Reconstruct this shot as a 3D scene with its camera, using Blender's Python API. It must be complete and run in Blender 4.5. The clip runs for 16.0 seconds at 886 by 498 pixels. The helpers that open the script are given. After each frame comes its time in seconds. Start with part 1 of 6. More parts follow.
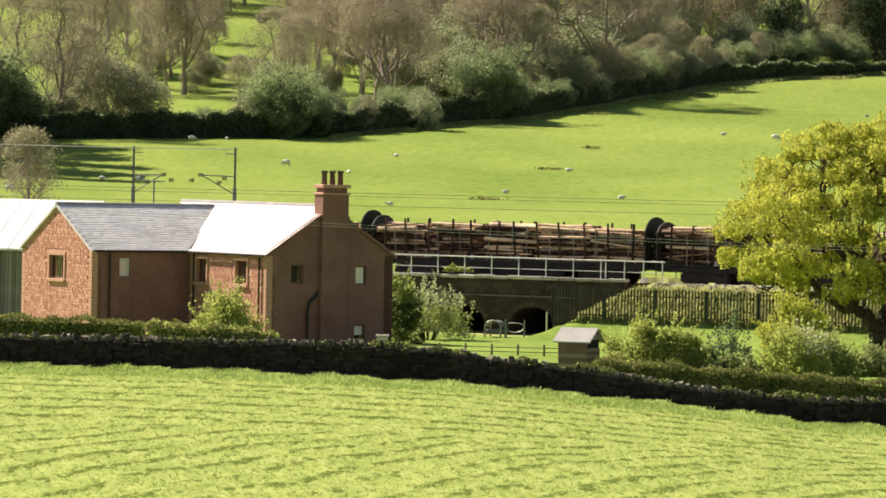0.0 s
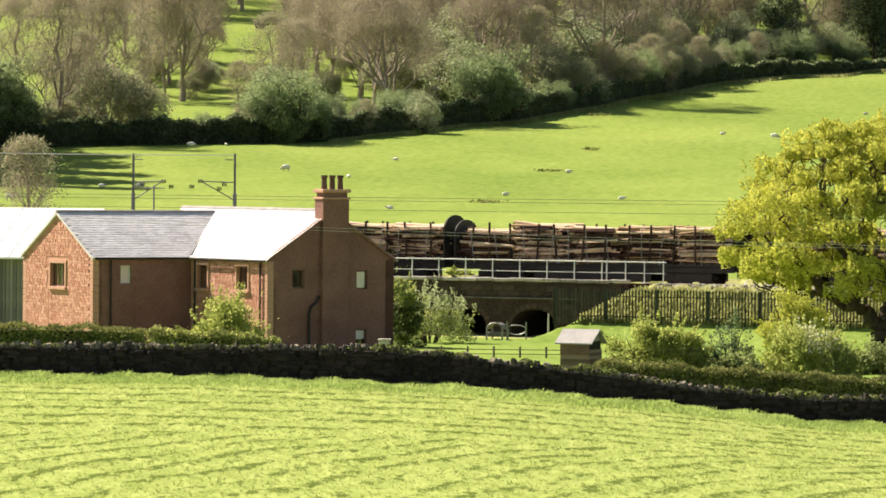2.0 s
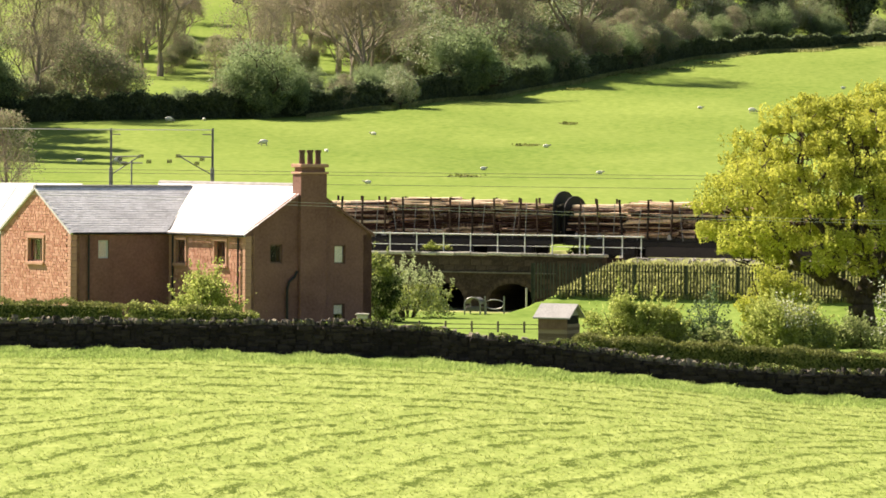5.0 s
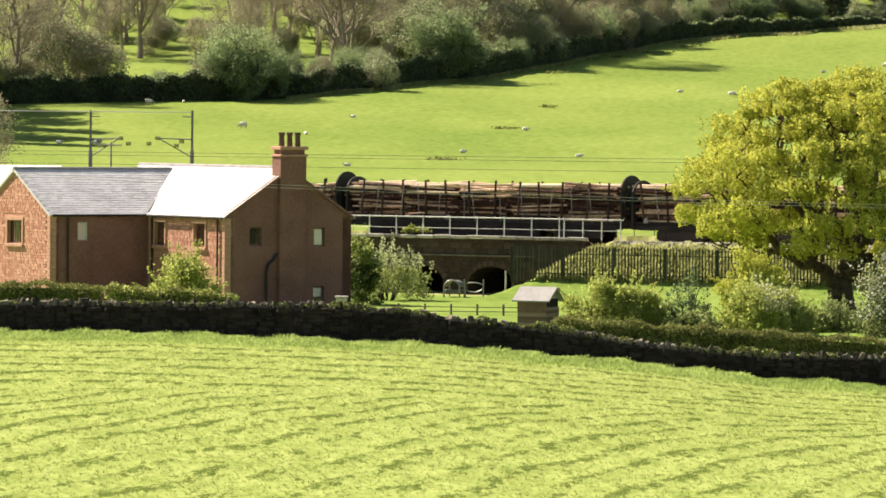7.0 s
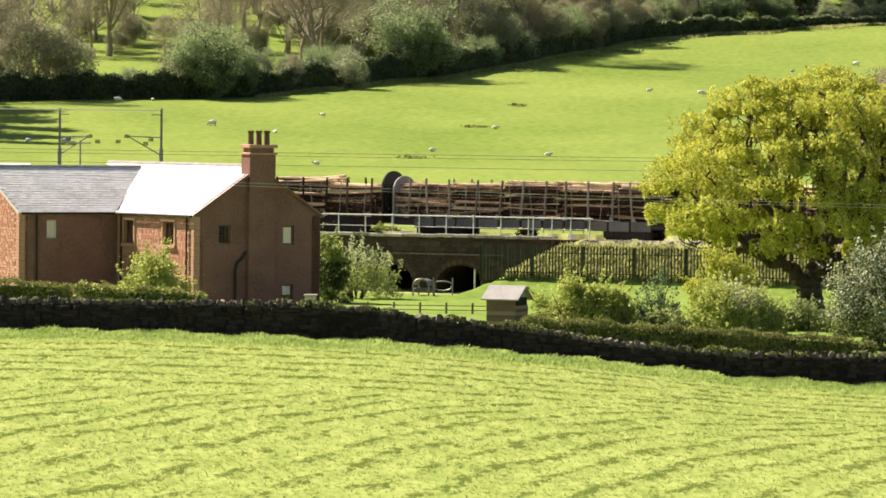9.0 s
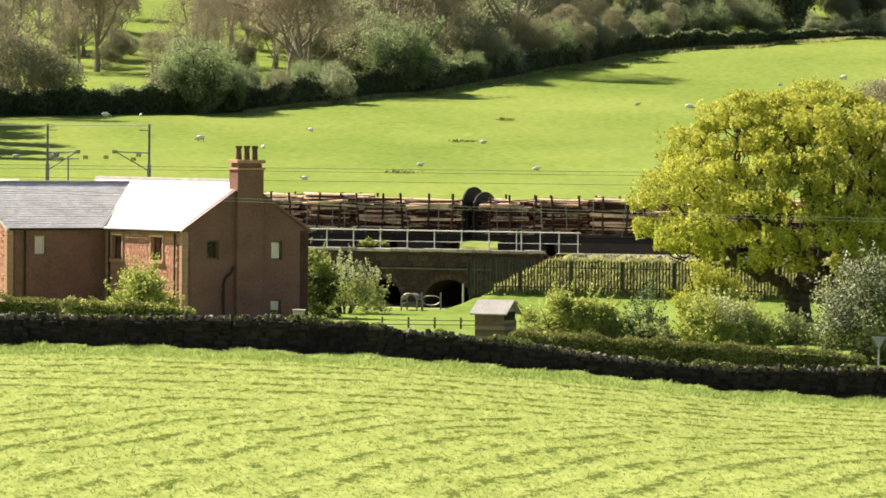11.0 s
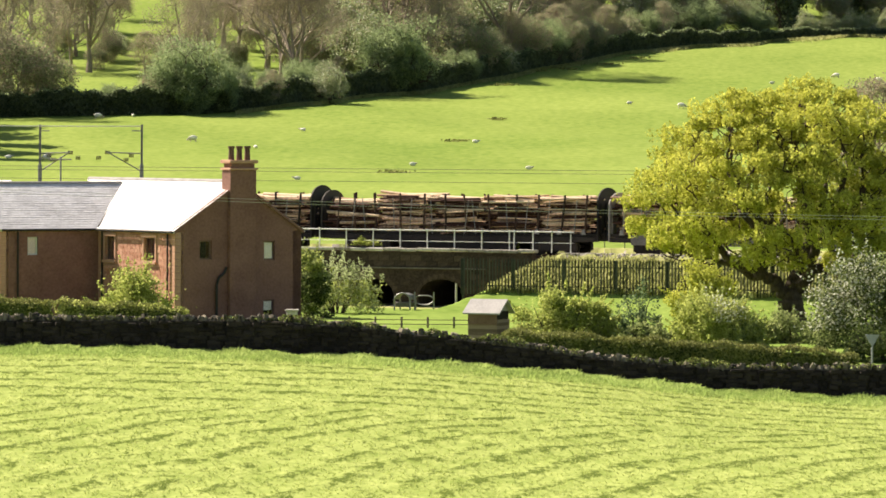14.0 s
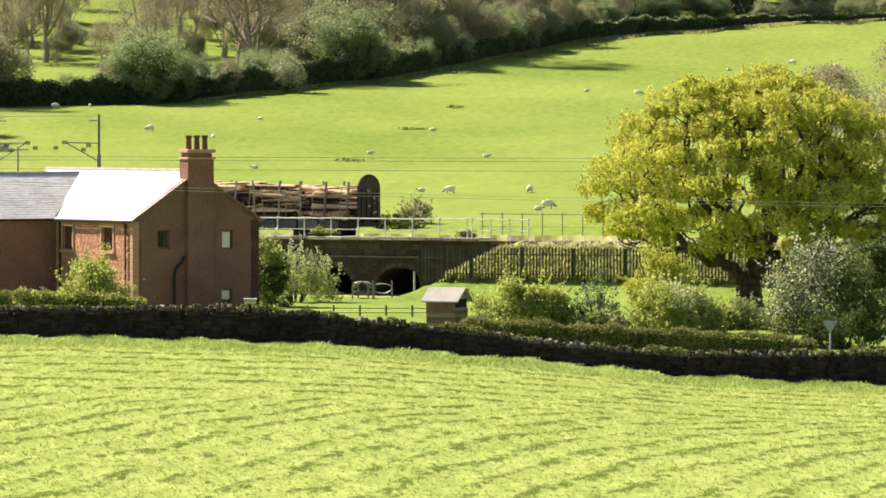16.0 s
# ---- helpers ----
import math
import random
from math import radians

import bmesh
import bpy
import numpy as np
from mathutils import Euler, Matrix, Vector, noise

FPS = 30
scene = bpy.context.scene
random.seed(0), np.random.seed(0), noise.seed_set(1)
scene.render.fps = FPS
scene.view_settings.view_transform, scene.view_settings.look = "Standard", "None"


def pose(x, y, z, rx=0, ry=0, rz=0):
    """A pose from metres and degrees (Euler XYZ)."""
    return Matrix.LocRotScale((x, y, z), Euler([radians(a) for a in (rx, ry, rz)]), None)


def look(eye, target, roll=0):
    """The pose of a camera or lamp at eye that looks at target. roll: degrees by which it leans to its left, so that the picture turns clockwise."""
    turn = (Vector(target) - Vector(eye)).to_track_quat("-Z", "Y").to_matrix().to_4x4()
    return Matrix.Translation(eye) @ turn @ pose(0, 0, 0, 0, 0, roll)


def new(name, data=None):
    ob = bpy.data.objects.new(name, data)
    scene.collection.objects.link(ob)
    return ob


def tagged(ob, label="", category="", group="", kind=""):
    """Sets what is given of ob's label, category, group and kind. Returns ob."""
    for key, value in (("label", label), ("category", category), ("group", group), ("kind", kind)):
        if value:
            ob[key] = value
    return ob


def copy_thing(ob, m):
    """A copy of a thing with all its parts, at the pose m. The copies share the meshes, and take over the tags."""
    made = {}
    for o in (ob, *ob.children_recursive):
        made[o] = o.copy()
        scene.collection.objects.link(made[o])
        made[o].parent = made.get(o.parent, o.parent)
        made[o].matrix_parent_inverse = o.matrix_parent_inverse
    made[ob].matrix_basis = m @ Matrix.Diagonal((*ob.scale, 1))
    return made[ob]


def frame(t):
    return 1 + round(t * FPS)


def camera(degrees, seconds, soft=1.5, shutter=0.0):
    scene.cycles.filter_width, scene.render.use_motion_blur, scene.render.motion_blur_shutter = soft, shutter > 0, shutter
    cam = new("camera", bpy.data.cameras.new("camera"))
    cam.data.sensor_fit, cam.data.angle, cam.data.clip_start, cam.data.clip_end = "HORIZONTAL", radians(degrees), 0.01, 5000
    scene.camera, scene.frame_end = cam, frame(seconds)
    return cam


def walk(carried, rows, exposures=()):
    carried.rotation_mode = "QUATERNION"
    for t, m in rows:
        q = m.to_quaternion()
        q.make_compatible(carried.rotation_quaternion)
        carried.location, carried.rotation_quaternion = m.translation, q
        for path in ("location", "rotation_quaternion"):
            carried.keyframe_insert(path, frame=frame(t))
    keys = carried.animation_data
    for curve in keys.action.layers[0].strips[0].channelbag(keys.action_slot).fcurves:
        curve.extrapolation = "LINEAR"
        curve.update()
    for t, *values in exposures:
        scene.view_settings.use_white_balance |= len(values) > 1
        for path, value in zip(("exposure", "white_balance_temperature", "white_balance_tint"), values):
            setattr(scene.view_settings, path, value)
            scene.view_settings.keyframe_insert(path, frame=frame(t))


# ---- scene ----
# The camera: hand-held on a hillside, panning a little
cam = camera(9.957, 16.0, soft=1.7)
EYE = 10.0
TURNS = [
    (0.0, 1.5098, -0.9826, 1.1871),
    (0.3, 1.1523, -1.0377, 1.1735),
    (0.5, 1.5954, -1.0745, 1.1644),
    (0.7, 0.9167, -1.0250, 1.0973),
    (0.9, 0.3883, -1.1332, 1.0302),
    (1.0, 0.4930, -1.1874, 0.9967),
    (1.2, 0.8594, -1.2478, 0.9038),
    (1.5, 0.7582, -1.2836, 0.7644),
    (1.8, 1.2414, -1.1777, 0.5733),
    (2.0, 1.5188, -0.9471, 0.4460),
    (2.1, 1.5088, -0.5602, 0.4317),
    (2.3, 1.2414, -0.6048, 0.4030),
    (2.5, 1.1150, -0.7645, 0.3744),
    (2.7, 1.0632, -0.9549, 0.3428),
    (3.0, 1.0328, -0.8790, 0.2953),
    (3.3, 0.8594, -1.0950, 0.4049),
    (3.5, 0.9085, -1.1256, 0.4779),
    (3.7, 0.9486, -1.0950, 0.6360),
    (4.0, 1.0028, -1.2221, 0.8732),
    (4.2, 1.0523, -1.1729, 0.7104),
    (6.3, 1.3007, -1.3588, 0.2703),
    (6.5, 0.9515, -1.3592, 0.4493),
    (7.0, 1.0340, -1.4229, 0.5331),
    (7.5, 0.8943, -1.3688, 0.6027),
    (8.0, 0.8017, -1.3655, 0.7320),
    (8.5, 0.7334, -1.4366, 0.6768),
    (9.0, 0.6858, -1.4368, 0.6274),
    (9.5, 0.6551, -1.4122, 0.5168),
    (10.0, 0.6586, -1.2794, 0.4212),
    (10.2, 0.5761, -1.2719, 0.4536),
    (12.3, 0.5322, -1.2671, 0.4881),
    (12.5, 0.4194, -1.2732, 0.4220),
    (13.0, 0.2337, -1.3625, 0.1855),
    (13.5, 0.3521, -1.3483, 0.1905),
    (14.0, 0.4740, -1.2756, 0.2690),
    (14.5, 0.3844, -1.1936, 0.2995),
    (15.0, 0.2647, -1.2472, 0.2836),
    (15.5, 0.0919, -1.3681, 0.0215),
    (16.0, 0.0000, -1.4069, 0.0000),
]
walk(cam, [(t, pose(0, 0, EYE, 90 + tilt, 0, yaw) @ pose(0, 0, 0, 0, 0, lean)) for t, yaw, tilt, lean in TURNS],
     exposures=[(0.0, 1.05, 7100, 15), (1.0, 1.19, 7100, 15), (2.0, 1.24, 7100, 15), (3.0, 1.29, 7100, 15), (4.2, 1.28, 7100, 15), (6.5, 1.19, 7100, 15), (10.0, 1.18, 7100, 15), (13.0, 1.2, 7100, 15), (16.0, 1.25, 7100, 15)])

# ---- world and sun ----
SUN_AZ, SUN_EL = (-0.83, 0.56), 42.0
world = bpy.data.worlds.new("sky")
scene.world = world
world.use_nodes = True
wn = world.node_tree
sky = wn.nodes.new("ShaderNodeTexSky")
sky.sky_type, sky.sun_disc = "NISHITA", False
sky.sun_elevation, sky.sun_rotation = radians(SUN_EL), math.atan2(SUN_AZ[0], SUN_AZ[1])
wn.links.new(sky.outputs[0], wn.nodes["Background"].inputs[0])
wn.nodes["Background"].inputs[1].default_value = 0.052
sun = new("sun", bpy.data.lights.new("sun", "SUN"))
sun.data.energy, sun.data.angle, sun.data.color = 5.0, radians(0.55), (1.0, 0.93, 0.80)
flat = math.hypot(*SUN_AZ)
SUN_DIR = Vector((SUN_AZ[0] / flat * math.cos(radians(SUN_EL)), SUN_AZ[1] / flat * math.cos(radians(SUN_EL)), math.sin(radians(SUN_EL))))
sun.matrix_world = look(tuple(SUN_DIR * 200), (0, 0, 0))


# ---- materials ----
def material(name, low, high, scale=6.0, fine=40.0, rough=0.8, bump=0.3, metal=0.0, per="", stretch=(1, 1, 1), spec=0.3, spread=0.25, through_leaf=0.0):
    """Two-scale procedural surface; per: 'object' or 'island' adds a random tone to each piece."""
    m = bpy.data.materials.new(name)
    m.use_nodes = True
    t = m.node_tree
    n, link = t.nodes, t.links.new
    b = n["Principled BSDF"]
    co = n.new("ShaderNodeTexCoord")
    mp = n.new("ShaderNodeMapping")
    mp.inputs["Scale"].default_value = stretch
    link(co.outputs["Object"], mp.inputs[0])
    big, small = n.new("ShaderNodeTexNoise"), n.new("ShaderNodeTexNoise")
    for node, s, d in ((big, scale, 4), (small, fine, 3)):
        node.inputs["Scale"].default_value, node.inputs["Detail"].default_value = s, d
        link(mp.outputs[0], node.inputs["Vector"])
    add = n.new("ShaderNodeMath")
    add.operation = "MULTIPLY_ADD"
    add.inputs[1].default_value = 0.6
    link(small.outputs[0], add.inputs[0])
    half = n.new("ShaderNodeMath")
    half.operation = "MULTIPLY"
    half.inputs[1].default_value = 0.6
    link(big.outputs[0], half.inputs[0])
    link(half.outputs[0], add.inputs[2])
    value = add.outputs[0]
    if per:
        if per == "object":
            r = n.new("ShaderNodeObjectInfo").outputs["Random"]
        else:
            r = n.new("ShaderNodeNewGeometry").outputs["Random Per Island"]
        mix = n.new("ShaderNodeMath")
        mix.operation = "MULTIPLY_ADD"
        mix.inputs[1].default_value = spread * 2
        link(r, mix.inputs[0])
        off = n.new("ShaderNodeMath")
        off.operation = "SUBTRACT"
        off.inputs[1].default_value = spread
        link(value, off.inputs[0])
        link(off.outputs[0], mix.inputs[2])
        value = mix.outputs[0]
    ramp = n.new("ShaderNodeValToRGB")
    ramp.color_ramp.elements[0].position, ramp.color_ramp.elements[0].color = 0.38, (*low, 1)
    ramp.color_ramp.elements[1].position, ramp.color_ramp.elements[1].color = 0.80, (*high, 1)
    link(value, ramp.inputs[0])
    link(ramp.outputs[0], b.inputs["Base Color"])
    b.inputs["Roughness"].default_value, b.inputs["Metallic"].default_value = rough, metal
    b.inputs["Specular IOR Level"].default_value = spec
    if bump:
        bp = n.new("ShaderNodeBump")
        bp.inputs["Strength"].default_value, bp.inputs["Distance"].default_value = bump, 0.03
        link(value, bp.inputs["Height"])
        link(bp.outputs[0], b.inputs["Normal"])
    if through_leaf:
        tl, ms = n.new("ShaderNodeBsdfTranslucent"), n.new("ShaderNodeMixShader")
        link(ramp.outputs[0], tl.inputs[0])
        ms.inputs[0].default_value = through_leaf
        link(b.outputs[0], ms.inputs[1])
        link(tl.outputs[0], ms.inputs[2])
        link(ms.outputs[0], n["Material Output"].inputs[0])
    return m


def leaf(name, low, high, through_leaf=0.35, spread=0.2):
    return material(name, low, high, 0.35, 2.5, 0.75, 0, per="island", spread=spread, spec=0.12, through_leaf=through_leaf)


M = {
    "pasture": material("pasture_grass", (0.118, 0.188, 0.031), (0.235, 0.298, 0.070), 0.06, 1.5, 0.95, 0.25, spec=0.03, stretch=(1, 0.55, 1)),
    "lawn": material("lawn_grass", (0.11, 0.18, 0.032), (0.22, 0.30, 0.07), 0.12, 1.8, 0.95, 0.4, spec=0.03),
    "bank": material("rough_bank_grass", (0.15, 0.17, 0.055), (0.40, 0.41, 0.17), 0.5, 3.0, 0.95, 0.8, spec=0.03),
    # Leaf tones lifted so the haze of distance is in their colour.
    "hazy_haw": leaf("hazy_hawthorn_leaf", (0.18, 0.245, 0.115), (0.36, 0.44, 0.22), 0.55, 0.12),
    "hazy_dark": leaf("hazy_dark_leaf", (0.10, 0.135, 0.075), (0.27, 0.33, 0.17), 0.55, 0.16),
    # Dark for the shaded hedge front, then lifted for haze, all in colour.
    "hazy_hedge": leaf("hazy_hedge_leaf", (0.045, 0.062, 0.036), (0.14, 0.17, 0.09), 0.25, 0.16),
    "twig": leaf("fine_twigs", (0.19, 0.15, 0.115), (0.43, 0.35, 0.275), 0.45, 0.16),
    "bank_blade": leaf("bank_blades", (0.20, 0.22, 0.075), (0.50, 0.51, 0.22), 0.6),
    "blade": leaf("cut_grass", (0.20, 0.27, 0.06), (0.44, 0.50, 0.17), 0.55),
    "rough_grass": leaf("rough_grass_blades", (0.20, 0.30, 0.07), (0.44, 0.54, 0.18), 0.6),
    "ballast": material("ballast_stone", (0.20, 0.185, 0.16), (0.42, 0.39, 0.345), 1.5, 14, 0.95, 0.9),
    # Pale copes and dark face are one stone; sun and shade are coloured in.
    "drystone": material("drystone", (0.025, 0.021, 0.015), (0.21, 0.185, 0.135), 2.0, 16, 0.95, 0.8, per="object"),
    "drystone_shade": material("drystone_shade", (0.020, 0.0155, 0.012), (0.050, 0.039, 0.030), 2.0, 16, 0.95, 0.8, per="island"),
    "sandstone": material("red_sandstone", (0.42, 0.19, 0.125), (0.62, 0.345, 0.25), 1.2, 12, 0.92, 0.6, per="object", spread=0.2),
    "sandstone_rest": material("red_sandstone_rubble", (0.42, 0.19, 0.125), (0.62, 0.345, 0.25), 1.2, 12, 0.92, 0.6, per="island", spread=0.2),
    # Darker copy of the red sandstone, with the unlit walls' shade painted in.
    "sandstone_shaded": material("red_sandstone_shaded", (0.178, 0.083, 0.066), (0.295, 0.155, 0.124), 0.8, 9, 0.92, 0.6),
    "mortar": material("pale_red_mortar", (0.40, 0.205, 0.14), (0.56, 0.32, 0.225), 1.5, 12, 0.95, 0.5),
    "quoin": material("pale_red_dressed_stone", (0.43, 0.225, 0.155), (0.58, 0.345, 0.245), 2, 16, 0.9, 0.4),
    "slate": material("grey_slate", (0.44, 0.43, 0.425), (0.70, 0.69, 0.685), 0.7, 9, 0.52, 0.12, per="island", spread=0.12, spec=0.8),
    "ridge": material("ridge_tile", (0.20, 0.185, 0.18), (0.38, 0.36, 0.35), 2, 14, 0.7, 0.4),
    "lead": material("dark_lead", (0.03, 0.03, 0.035), (0.08, 0.08, 0.09), 2, 10, 0.6, 0.2),
    "pipe": material("black_pipe", (0.012, 0.011, 0.011), (0.03, 0.028, 0.026), 3, 20, 0.5, 0.1),
    "pot": material("dark_clay_pot", (0.08, 0.045, 0.033), (0.20, 0.115, 0.08), 3, 20, 0.85, 0.3),
    "frame_paint": material("white_window_paint", (0.62, 0.61, 0.57), (0.82, 0.81, 0.77), 3, 30, 0.5, 0.1),
    "blind": material("white_blind", (0.93, 0.84, 0.72), (0.97, 0.90, 0.79), 1, 20, 0.8, 0.1),
    # Near-black for sheets and cores that paint the dark of unlit interiors.
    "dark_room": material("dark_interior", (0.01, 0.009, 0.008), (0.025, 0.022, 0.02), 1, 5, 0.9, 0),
    "barn_board": material("weathered_grey_board", (0.13, 0.13, 0.105), (0.28, 0.275, 0.22), 1.5, 18, 0.9, 0.4, stretch=(1, 1, 0.15), per="object"),
    # Near-white base, so the roof's sun glare lies in the colour itself.
    "barn_roof": material("sun_glare_sheet_roof", (0.78, 0.77, 0.75), (0.90, 0.89, 0.87), 0.5, 8, 0.32, 0.1, spec=0.9),
    # Shade on the bridge's house side is put into these two stone colours.
    "bridge_stone": material("shaded_bridge_stone", (0.032, 0.023, 0.017), (0.100, 0.072, 0.055), 0.9, 9, 0.95, 0.6, per="object", spread=0.12),
    "band": material("shaded_band_stone", (0.08, 0.07, 0.06), (0.20, 0.18, 0.155), 1.5, 12, 0.9, 0.5),
    "coping": material("pale_coping_stone", (0.22, 0.20, 0.175), (0.54, 0.505, 0.45), 1.5, 12, 0.9, 0.7, per="object"),
    "white_rail": material("white_painted_rail", (0.66, 0.66, 0.62), (0.88, 0.88, 0.84), 4, 30, 0.5, 0.1),
    "green_rail": material("dull_green_rail", (0.20, 0.23, 0.14), (0.38, 0.42, 0.27), 4, 30, 0.6, 0.1),
    "palisade": material("dark_green_palisade", (0.026, 0.032, 0.022), (0.08, 0.09, 0.064), 3, 20, 0.6, 0.1, per="object"),
    "fence_wood": material("weathered_fence_wood", (0.09, 0.075, 0.055), (0.22, 0.185, 0.14), 3, 24, 0.9, 0.4),
    "steel": material("wagon_black_steel", (0.014, 0.011, 0.009), (0.050, 0.040, 0.034), 1.2, 12, 0.65, 0.2, per="object"),
    "rust": material("rusty_stanchion", (0.02, 0.013, 0.010), (0.10, 0.055, 0.038), 2, 20, 0.8, 0.3, per="object"),
    "stanchion_pale": material("pale_worn_stanchion", (0.16, 0.125, 0.105), (0.36, 0.30, 0.26), 2, 20, 0.75, 0.2, per="object"),
    "foot": material("pale_stanchion_foot", (0.20, 0.19, 0.18), (0.42, 0.40, 0.38), 2, 20, 0.7, 0.2),
    "grey_end": material("grey_painted_end", (0.26, 0.23, 0.22), (0.42, 0.38, 0.36), 1.2, 14, 0.6, 0.15),
    "frame_brown": material("brown_window_frame", (0.10, 0.055, 0.04), (0.22, 0.13, 0.10), 3, 30, 0.6, 0.1),
    "grey_panel": material("grey_solebar_panel", (0.085, 0.08, 0.075), (0.22, 0.205, 0.19), 1.2, 14, 0.6, 0.15, per="object"),
    "log": material("timber_bark", (0.050, 0.019, 0.012), (0.88, 0.60, 0.42), 0.9, 9, 0.9, 0.6, per="island", spread=0.42),
    # Pale log tone that paints sunlight on the top layer.
    "sunlit_log": material("sunlit_timber", (0.42, 0.28, 0.17), (0.86, 0.68, 0.48), 0.9, 9, 0.85, 0.4, per="island", spread=0.25),
    "log_end": material("cut_timber_end", (0.48, 0.33, 0.18), (0.80, 0.62, 0.38), 2, 24, 0.85, 0.2, per="island", spread=0.2),
    "mast": material("galvanised_mast", (0.17, 0.175, 0.16), (0.34, 0.345, 0.32), 2, 12, 0.6, 0.1),
    "wire": material("dark_wire", (0.012, 0.014, 0.012), (0.03, 0.032, 0.03), 2, 8, 0.6, 0),
    "pale_wire": material("pale_cable", (0.60, 0.59, 0.55), (0.75, 0.74, 0.70), 2, 8, 0.5, 0),
    "insulator": material("brown_insulator", (0.03, 0.015, 0.012), (0.07, 0.035, 0.028), 4, 12, 0.3, 0),
    "bark": material("tree_bark", (0.035, 0.026, 0.018), (0.12, 0.092, 0.066), 2, 14, 0.95, 0.7, stretch=(1, 1, 0.3)),
    "pale_bark": material("pale_tree_bark", (0.16, 0.13, 0.10), (0.40, 0.33, 0.265), 1.5, 9, 0.95, 0.6, stretch=(1, 1, 0.3)),
    "oak_leaf": leaf("young_oak_leaf", (0.255, 0.29, 0.045), (0.65, 0.655, 0.135), 0.46, 0.15),
    "haw_leaf": leaf("hawthorn_leaf", (0.14, 0.18, 0.065), (0.37, 0.42, 0.17), 0.55),
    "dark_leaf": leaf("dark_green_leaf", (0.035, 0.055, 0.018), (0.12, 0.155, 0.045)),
    "young_leaf": leaf("blue_green_leaf", (0.075, 0.12, 0.055), (0.23, 0.31, 0.14), 0.5),
    "lime_leaf": leaf("fresh_green_leaf", (0.23, 0.285, 0.062), (0.55, 0.59, 0.19), 0.58),
    "silver_leaf": leaf("silvery_leaf", (0.26, 0.31, 0.14), (0.52, 0.57, 0.32), 0.5),
    "bud": leaf("budding_twig_leaf", (0.235, 0.23, 0.13), (0.41, 0.395, 0.235), 0.55, 0.1),
    "rust_bud": leaf("brown_bud", (0.22, 0.19, 0.14), (0.38, 0.335, 0.255), 0.55, 0.1),
    "blossom": leaf("white_blossom", (0.55, 0.56, 0.45), (0.88, 0.88, 0.78)),
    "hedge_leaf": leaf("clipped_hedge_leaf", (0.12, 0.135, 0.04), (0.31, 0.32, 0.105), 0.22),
    "fleece": material("sheep_fleece", (0.68, 0.65, 0.55), (0.88, 0.86, 0.78), 4, 20, 0.95, 0.8),
    "sheep_face": material("sheep_face", (0.30, 0.27, 0.22), (0.55, 0.51, 0.44), 6, 20, 0.9, 0.2),
    "cow_hide": material("black_cow_hide", (0.010, 0.009, 0.008), (0.03, 0.026, 0.024), 2, 12, 0.8, 0.1),
    "felt": material("grey_roofing_felt", (0.23, 0.225, 0.22), (0.40, 0.385, 0.37), 1.5, 14, 0.7, 0.3),
    "shed_board": material("brown_shed_board", (0.13, 0.088, 0.068), (0.27, 0.20, 0.16), 2, 20, 0.9, 0.4, stretch=(0.2, 0.2, 1), per="object"),
    "galvanised": material("galvanised_sheet", (0.17, 0.17, 0.165), (0.36, 0.36, 0.35), 2, 14, 0.5, 0.2, metal=0.3),
    "sign_back": material("grey_sign_back", (0.30, 0.31, 0.30), (0.46, 0.47, 0.46), 2, 12, 0.6, 0.1),
}


def mown_field():
    """Pale stubble with greener heaps of cut grass along the rows, both grainy; the dark flecks also paint the shaded
    sides of tufts.
    """
    m = material("mown_grass", (0.18, 0.245, 0.052), (0.345, 0.40, 0.125), 1.6, 7.0, 0.95, 0.8, stretch=(0.8, 0.25, 1), spec=0.03)
    t = m.node_tree
    n, link = t.nodes, t.links.new
    at = n.new("ShaderNodeAttribute")
    at.attribute_name = "heap"
    co, mp, ns = n.new("ShaderNodeTexCoord"), n.new("ShaderNodeMapping"), n.new("ShaderNodeTexNoise")
    mp.inputs["Scale"].default_value = (1.0, 0.24, 1)
    ns.inputs["Scale"].default_value, ns.inputs["Detail"].default_value, ns.inputs["Roughness"].default_value = 3.0, 7, 0.74
    link(co.outputs["Object"], mp.inputs[0])
    link(mp.outputs[0], ns.inputs["Vector"])
    mul = n.new("ShaderNodeMath")
    mul.operation = "MULTIPLY_ADD"
    mul.inputs[1].default_value = 0.145
    link(at.outputs["Fac"], mul.inputs[0])
    link(ns.outputs[0], mul.inputs[2])
    ramp = n.new("ShaderNodeValToRGB")
    ramp.color_ramp.elements[0].position, ramp.color_ramp.elements[0].color = 0.565, (0, 0, 0, 1)
    ramp.color_ramp.elements[1].position, ramp.color_ramp.elements[1].color = 0.63, (1, 1, 1, 1)
    link(mul.outputs[0], ramp.inputs[0])
    mix = n.new("ShaderNodeMix")
    mix.data_type = "RGBA"
    b = n["Principled BSDF"]
    old = b.inputs["Base Color"].links[0].from_socket
    link(ramp.outputs[0], mix.inputs[0])
    link(old, mix.inputs[6])
    # Heap green, darkened to hold the shade of the tufts as well.
    mix.inputs[7].default_value = (0.085, 0.12, 0.02, 1)
    link(mix.outputs[2], b.inputs["Base Color"])
    return m


M["mown"] = mown_field()
for node in M["log"].node_tree.nodes:
    if node.type == "VALTORGB":
        node.color_ramp.elements[0].position, node.color_ramp.elements[1].position = 0.63, 1.05
glass = bpy.data.materials.new("window_glass")
glass.use_nodes = True
gb = glass.node_tree.nodes["Principled BSDF"]
gb.inputs["Base Color"].default_value = (1.0, 1.0, 1.0, 1)
gb.inputs["Roughness"].default_value, gb.inputs["Transmission Weight"].default_value, gb.inputs["IOR"].default_value = 0.03, 1.0, 1.45
M["glass"] = glass


